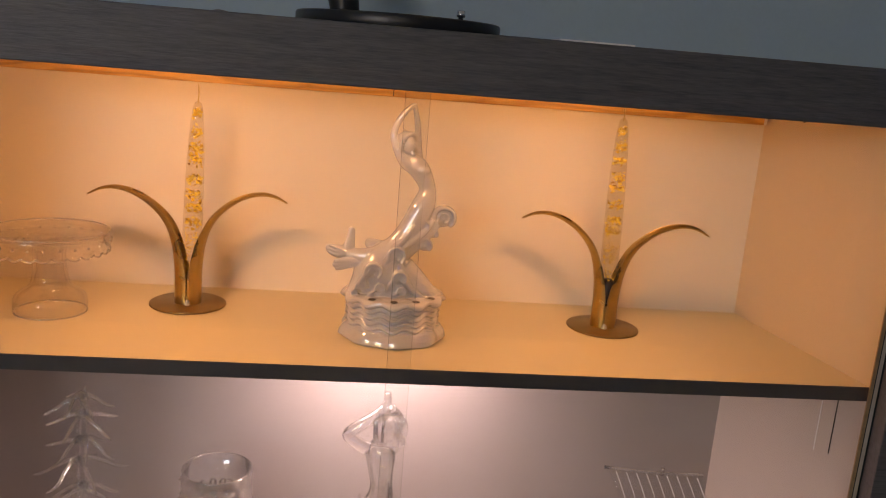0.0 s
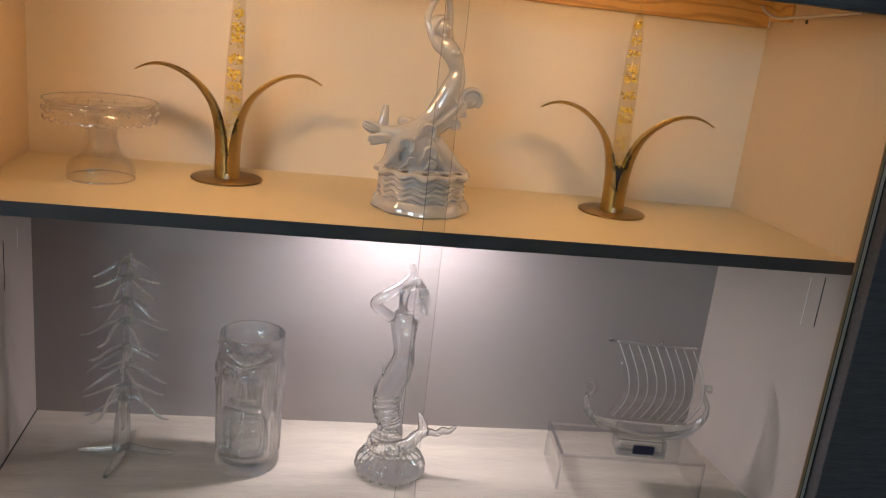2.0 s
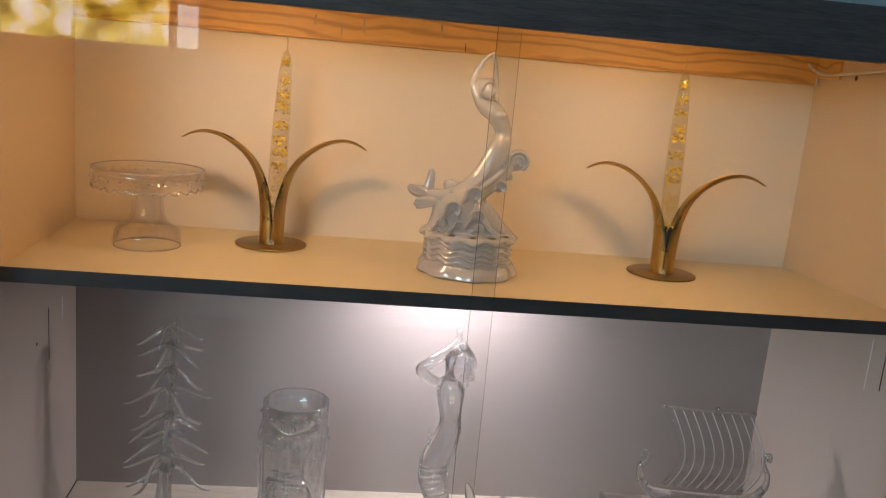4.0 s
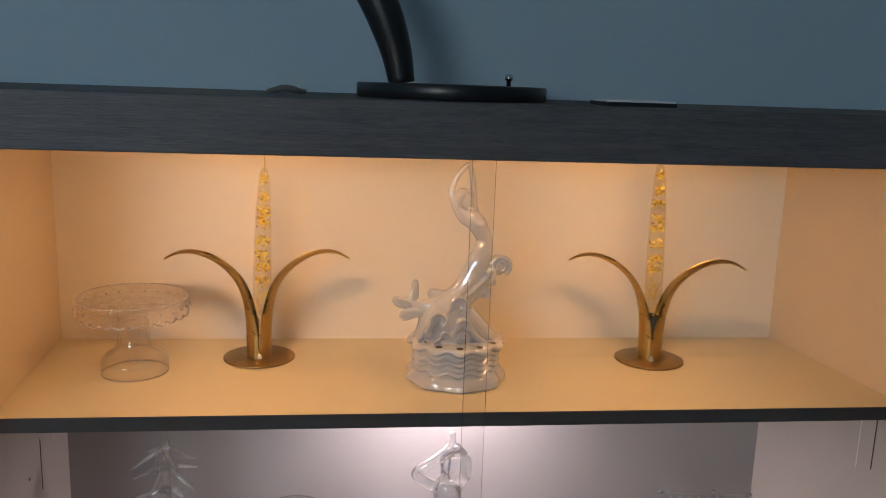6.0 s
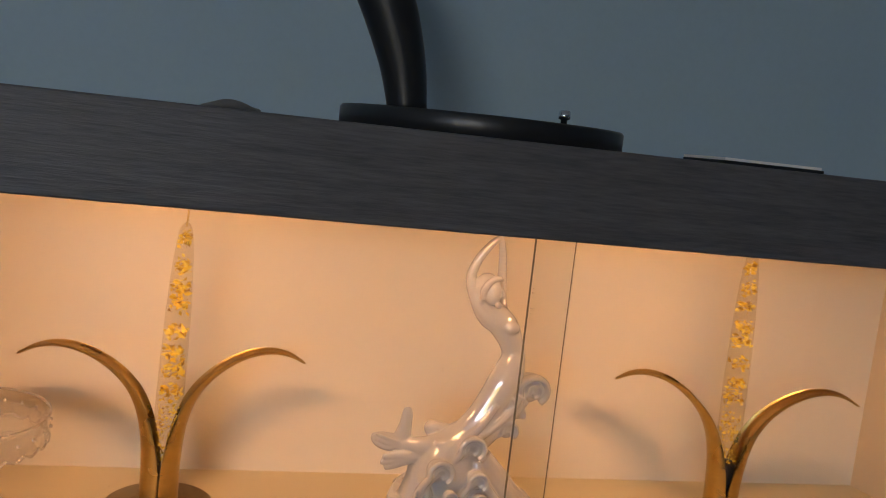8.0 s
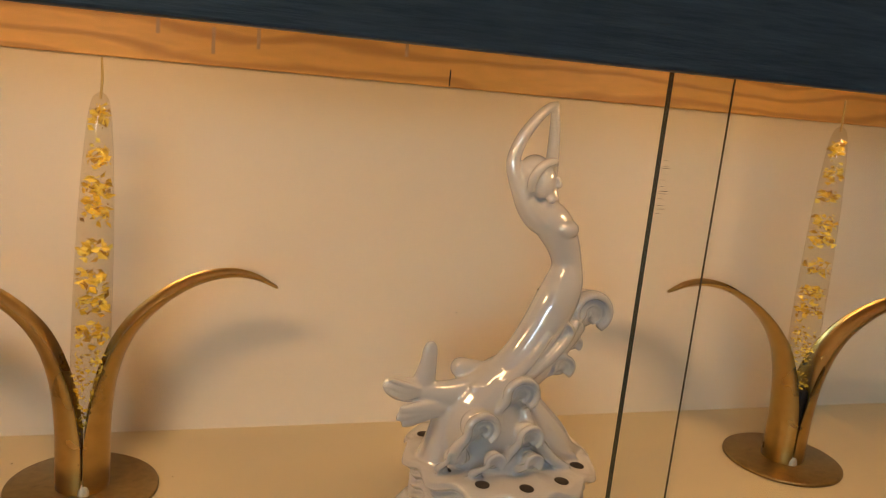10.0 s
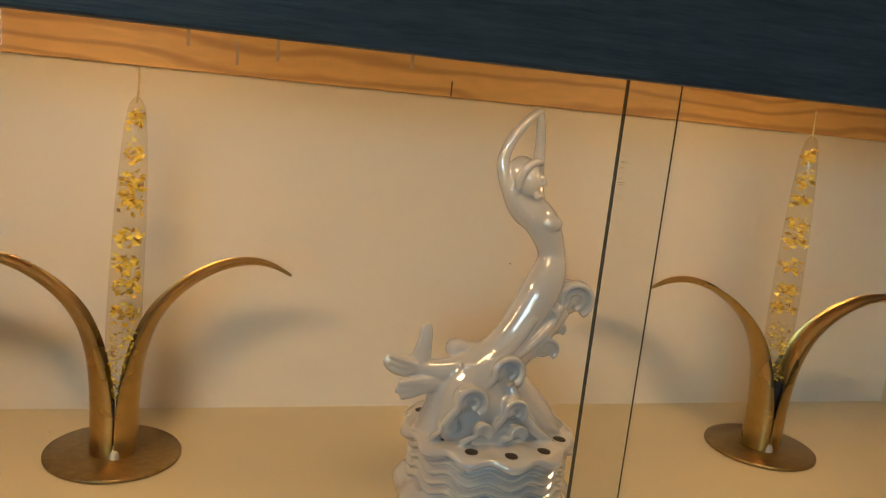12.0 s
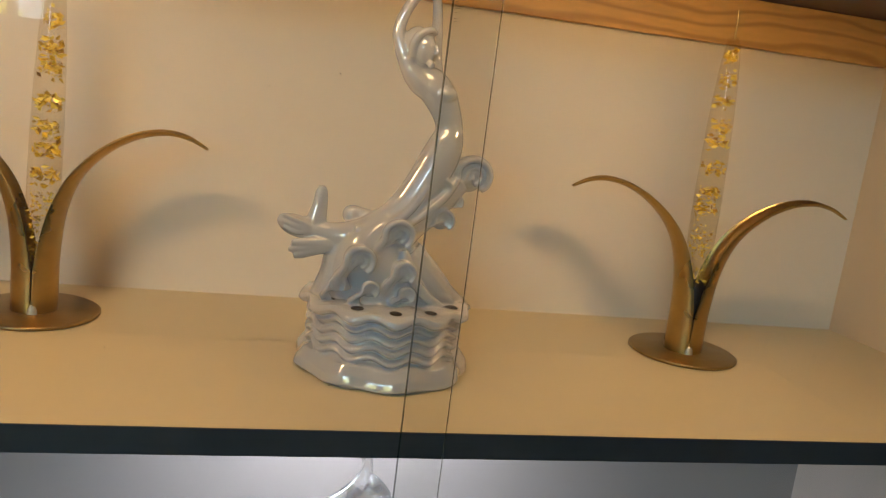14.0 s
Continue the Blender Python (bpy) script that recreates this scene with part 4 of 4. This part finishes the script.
# ---- acrylic riser and crystal ship ----
M_RIM2 = glass("polished_acrylic_edge", (0.97, 0.96, 0.98), 0.45, 1.45, 0.1, 0.30)
riser = tagged(thing("acrylic_riser", (0.425, 0.893, ZL), -4), "clear acrylic display riser", "display riser")
RZ = 0.057
part("top_plate", box((-0.108, -0.048, RZ - 0.004), (0.108, 0.048, RZ)), M_ACRYL, riser, "clear acrylic top", False, 0.001)
for s in (-1, 1):
    a, b = sorted((s * 0.108, s * 0.104))
    part("leg", box((a, -0.048, 0.0), (b, 0.048, RZ - 0.0041)), M_ACRYL, riser, "clear acrylic side leg", False, 0.0008)
for x0, x1, y0, y1, z0, z1 in ((-0.108, -0.103, -0.048, 0.048, RZ + 0.0001, RZ + 0.0008), (-0.108, 0.108, -0.0490, -0.0481, RZ - 0.004, RZ), (-0.108, 0.108, 0.0481, 0.0490, RZ - 0.004, RZ), (-0.1086, -0.1081, -0.048, 0.048, RZ - 0.010, RZ), (-0.108, -0.104, -0.0490, -0.0481, 0.0, RZ - 0.0041), (0.104, 0.108, -0.0490, -0.0481, 0.0, RZ - 0.0041), (-0.108, -0.104, 0.0481, 0.0490, 0.0, RZ - 0.0041)):
    part("polished_edge", box((x0, y0, z0), (x1, y1, z1)), M_RIM2, riser, "bright polished edge", False)
ship = tagged(thing("crystal_ship", (0.435, 0.866, ZL + RZ + 0.0005), -7), "crystal longship with striped square sail", "ship model")
part("plinth", box((-0.036, -0.018, 0.0), (0.036, 0.018, 0.0265)), M_CRYSTAL, ship, "clear rectangular plinth", False, 0.003)
sticker = box((-0.0135, -0.0190, 0.0060), (0.0175, -0.0183, 0.0205))
part("sticker", sticker, M_BLUE, ship, "dark blue sticker", False, 0.0003)
# hull: lens-shaped sections along the keel
line = smooth_line([(-0.098, 0.058, 0.004, 0.006), (-0.088, 0.044, 0.008, 0.010), (-0.070, 0.034, 0.015, 0.012), (-0.035, 0.029, 0.021, 0.013), (0.0, 0.0275, 0.023, 0.0135), (0.035, 0.029, 0.021, 0.013), (0.070, 0.034, 0.015, 0.012), (0.088, 0.044, 0.008, 0.010), (0.098, 0.058, 0.004, 0.006)], 5)
loops = []
for q in line:
    ring = []
    for i in range(20):
        a = 2 * math.pi * i / 20
        ring.append((q[0], q[2] * math.cos(a), q[1] + q[3] * (math.sin(a) if math.sin(a) < 0 else 0.35 * math.sin(a)) + q[3] * 0.75))
    loops.append(ring)
part("hull", rings(loops), M_CRYSTAL, ship, "solid crystal hull")
for s, top in ((-1, -0.013), (1, -0.003)):
    pts = [(s * 0.090, 0, 0.052, 0.0070), (s * 0.100, 0, 0.066, 0.0055), (s * 0.101, 0, 0.082, 0.0042), (s * 0.095, 0, 0.096 + top, 0.0038), (s * 0.090, 0, 0.107 + top, 0.0034), (s * 0.0935, 0, 0.1155 + top, 0.0032), (s * 0.1005, 0, 0.115 + top, 0.0030), (s * 0.1005, 0, 0.1085 + top, 0.0028), (s * 0.0965, 0, 0.109 + top, 0.0022)]
    part("prow", tube(pts, 8, 5), M_CRYSTAL, ship, "curled crystal prow")
part("gunwale", tube([(-0.085, -0.012, 0.052, 0.0016), (-0.04, -0.022, 0.0445, 0.0018), (0.0, -0.024, 0.043, 0.0018), (0.04, -0.022, 0.0445, 0.0018), (0.085, -0.012, 0.052, 0.0016)], 6, 5), M_CRYSTAL, ship)
# billowing sail with frosted stripes
M_FROST = glass("frosted_stripe", (0.97, 0.97, 0.98), 0.30, 1.3, 0.3, 0.15, 0.2, 0.22)


def sail_at(u, v):
    """u across 0..1, v up 0..1."""
    return (-0.074 + 0.136 * u + 0.012 * (v - 1) * -1 - 0.016 * math.sin(math.pi * v) * -1, -0.030 * math.sin(math.pi * v * 0.9) + 0.006, 0.052 + 0.116 * v)


front = [[sail_at(i / 24, j / 16) for i in range(25)] for j in range(17)]
sl = part("sail", rings(front, closed=False), M_ACRYL, ship, "thin curved glass sail")
md = sl.modifiers.new("sheet", "SOLIDIFY")
md.thickness = 0.0022
for i in range(9):
    u = (i + 0.5) / 9 + 0.02
    pts = []
    for j in range(9):
        x, y, z = sail_at(u, j / 8)
        pts.append((x, y - 0.0014, z, 0.0008))
    part("stripe", tube(pts, 6, 2), M_FROST, ship, "frosted sail stripe")
part("yard", tube([(-0.080, 0.004, 0.169, 0.0022), (-0.006, -0.002, 0.169, 0.0024), (0.068, 0.004, 0.169, 0.0022)], 8, 4), M_CRYSTAL, ship, "crystal yard")
part("mast_top", tube([(0.006, 0, 0.166, 0.0022), (0.006, 0, 0.176, 0.0026)], 8, 2), M_CRYSTAL, ship)

for ob in ship.children:
    if ob.name.split(".")[0] not in ("plinth", "sticker"):
        ob.scale = (0.87, 0.9, 1.0)

# ---- on top of the cabinet ----
lamp = tagged(thing("desk_lamp", (0.061, 0.885, ZTOP - 0.001)), "black metal desk lamp on the cabinet top", "lamp")
part("base", lathe([(0.001, 0.0), (0.113, 0.0), (0.1150, 0.0015), (0.1150, 0.0150), (0.1135, 0.0170), (0.001, 0.0180)], 72), M_LAMP, lamp, "round black lamp base")
part("arm", tube([(-0.060, 0.01, 0.017, 0.0160), (-0.068, 0.01, 0.055, 0.0190), (-0.0835, 0.01, 0.098, 0.0222), (-0.103, 0.01, 0.134, 0.0222), (-0.121, 0.01, 0.164, 0.0212), (-0.146, 0.01, 0.206, 0.0196), (-0.180, 0.01, 0.265, 0.0180), (-0.225, 0.01, 0.345, 0.0150)], 24, 6), M_LAMP, lamp, "tapered slanting black arm")
sw = part("switch", lathe([(0.0028, 0.016), (0.0028, 0.024), (0.0048, 0.0245), (0.0052, 0.027), (0.0048, 0.031), (0.003, 0.0318)], 16), M_CHROME, lamp, "chrome switch knob")
sw.location = (0.070, -0.001, 0)
card = tagged(thing("flat_box", (0.265, 0.815, ZTOP - 0.001)), "flat black box with a pale lid", "box")
part("body", box((-0.041, -0.034, 0.0), (0.041, 0.034, 0.0045)), M_LAMP, card, smooth=False, bevel=0.0006)
part("lid", box((-0.0405, -0.031, 0.0046), (0.0405, 0.034, 0.0066)), M_PAPER, card, "pale card lid", False)
M_CORD = mat("grey_cord", (0.12, 0.115, 0.11), 0.5, var=0.15, scale=60)
tagged(mesh_ob("lamp_cord", tube([(-0.160, 0.915, ZTOP + 0.001, 0.0032), (-0.151, 0.900, ZTOP + 0.003, 0.0036), (-0.141, 0.895, ZTOP + 0.0055, 0.0040), (-0.131, 0.897, ZTOP + 0.0045, 0.0040), (-0.122, 0.905, ZTOP + 0.002, 0.0034), (-0.118, 0.93, ZTOP + 0.002, 0.0030)]), M_CORD), "grey lamp cord bunched on the cabinet top", "cord")

# ---- round rimmed ornament on the wall ----
orn = tagged(thing("wall_ornament", (0.293, 1.035, 1.985)), "round antique brass rimmed ornament hanging on the wall", "wall ornament")
ring = lathe([(0.222, 0.0), (0.2300, 0.002), (0.2350, 0.009), (0.2320, 0.017), (0.2240, 0.0195), (0.2180, 0.014), (0.2150, 0.009), (0.2080, 0.008), (0.2080, 0.0)], 96, caps=False)
bmesh.ops.rotate(ring, cent=(0, 0, 0), matrix=Matrix.Rotation(radians(90), 3, "X"), verts=ring.verts)
part("rim", ring, M_RIM, orn, "moulded antique brass rim")
disc = lathe([(0.001, 0.004), (0.150, 0.004), (0.2085, 0.003), (0.2085, -0.001), (0.001, -0.001)], 96)
bmesh.ops.rotate(disc, cent=(0, 0, 0), matrix=Matrix.Rotation(radians(90), 3, "X"), verts=disc.verts)
part("plate", disc, M_DIAL, orn, "dull plate inside the rim")
part("hook", box((-0.030, -0.022, -0.224), (-0.014, -0.006, -0.206)), M_LAMP, orn, smooth=False, bevel=0.001)
part("pin", tube([(-0.022, -0.014, -0.206, 0.003), (-0.022, -0.014, -0.230, 0.003)], 10, 2), M_CHROME, orn)
part("wall_bracket", box((-0.03, -0.001, -0.03), (0.03, 0.025, 0.03)), M_LAMP, orn, smooth=False)

# ---- crumbs on the shelf ----
rc = random.Random(5)
bm = bmesh.new()
for i in range(20):
    x, y = rc.uniform(XL + 0.03, XR - 0.03), rc.uniform(0.76, 1.0)
    ball((x, y, ZS + 0.0004), rc.uniform(0.0003, 0.0008), bm, 1.4, 1, 0.5, 6)
dust = tagged(mesh_ob("crumbs", bm, M_DUST), "scattered dark crumbs on the shelf", "crumbs", kind="stuff")
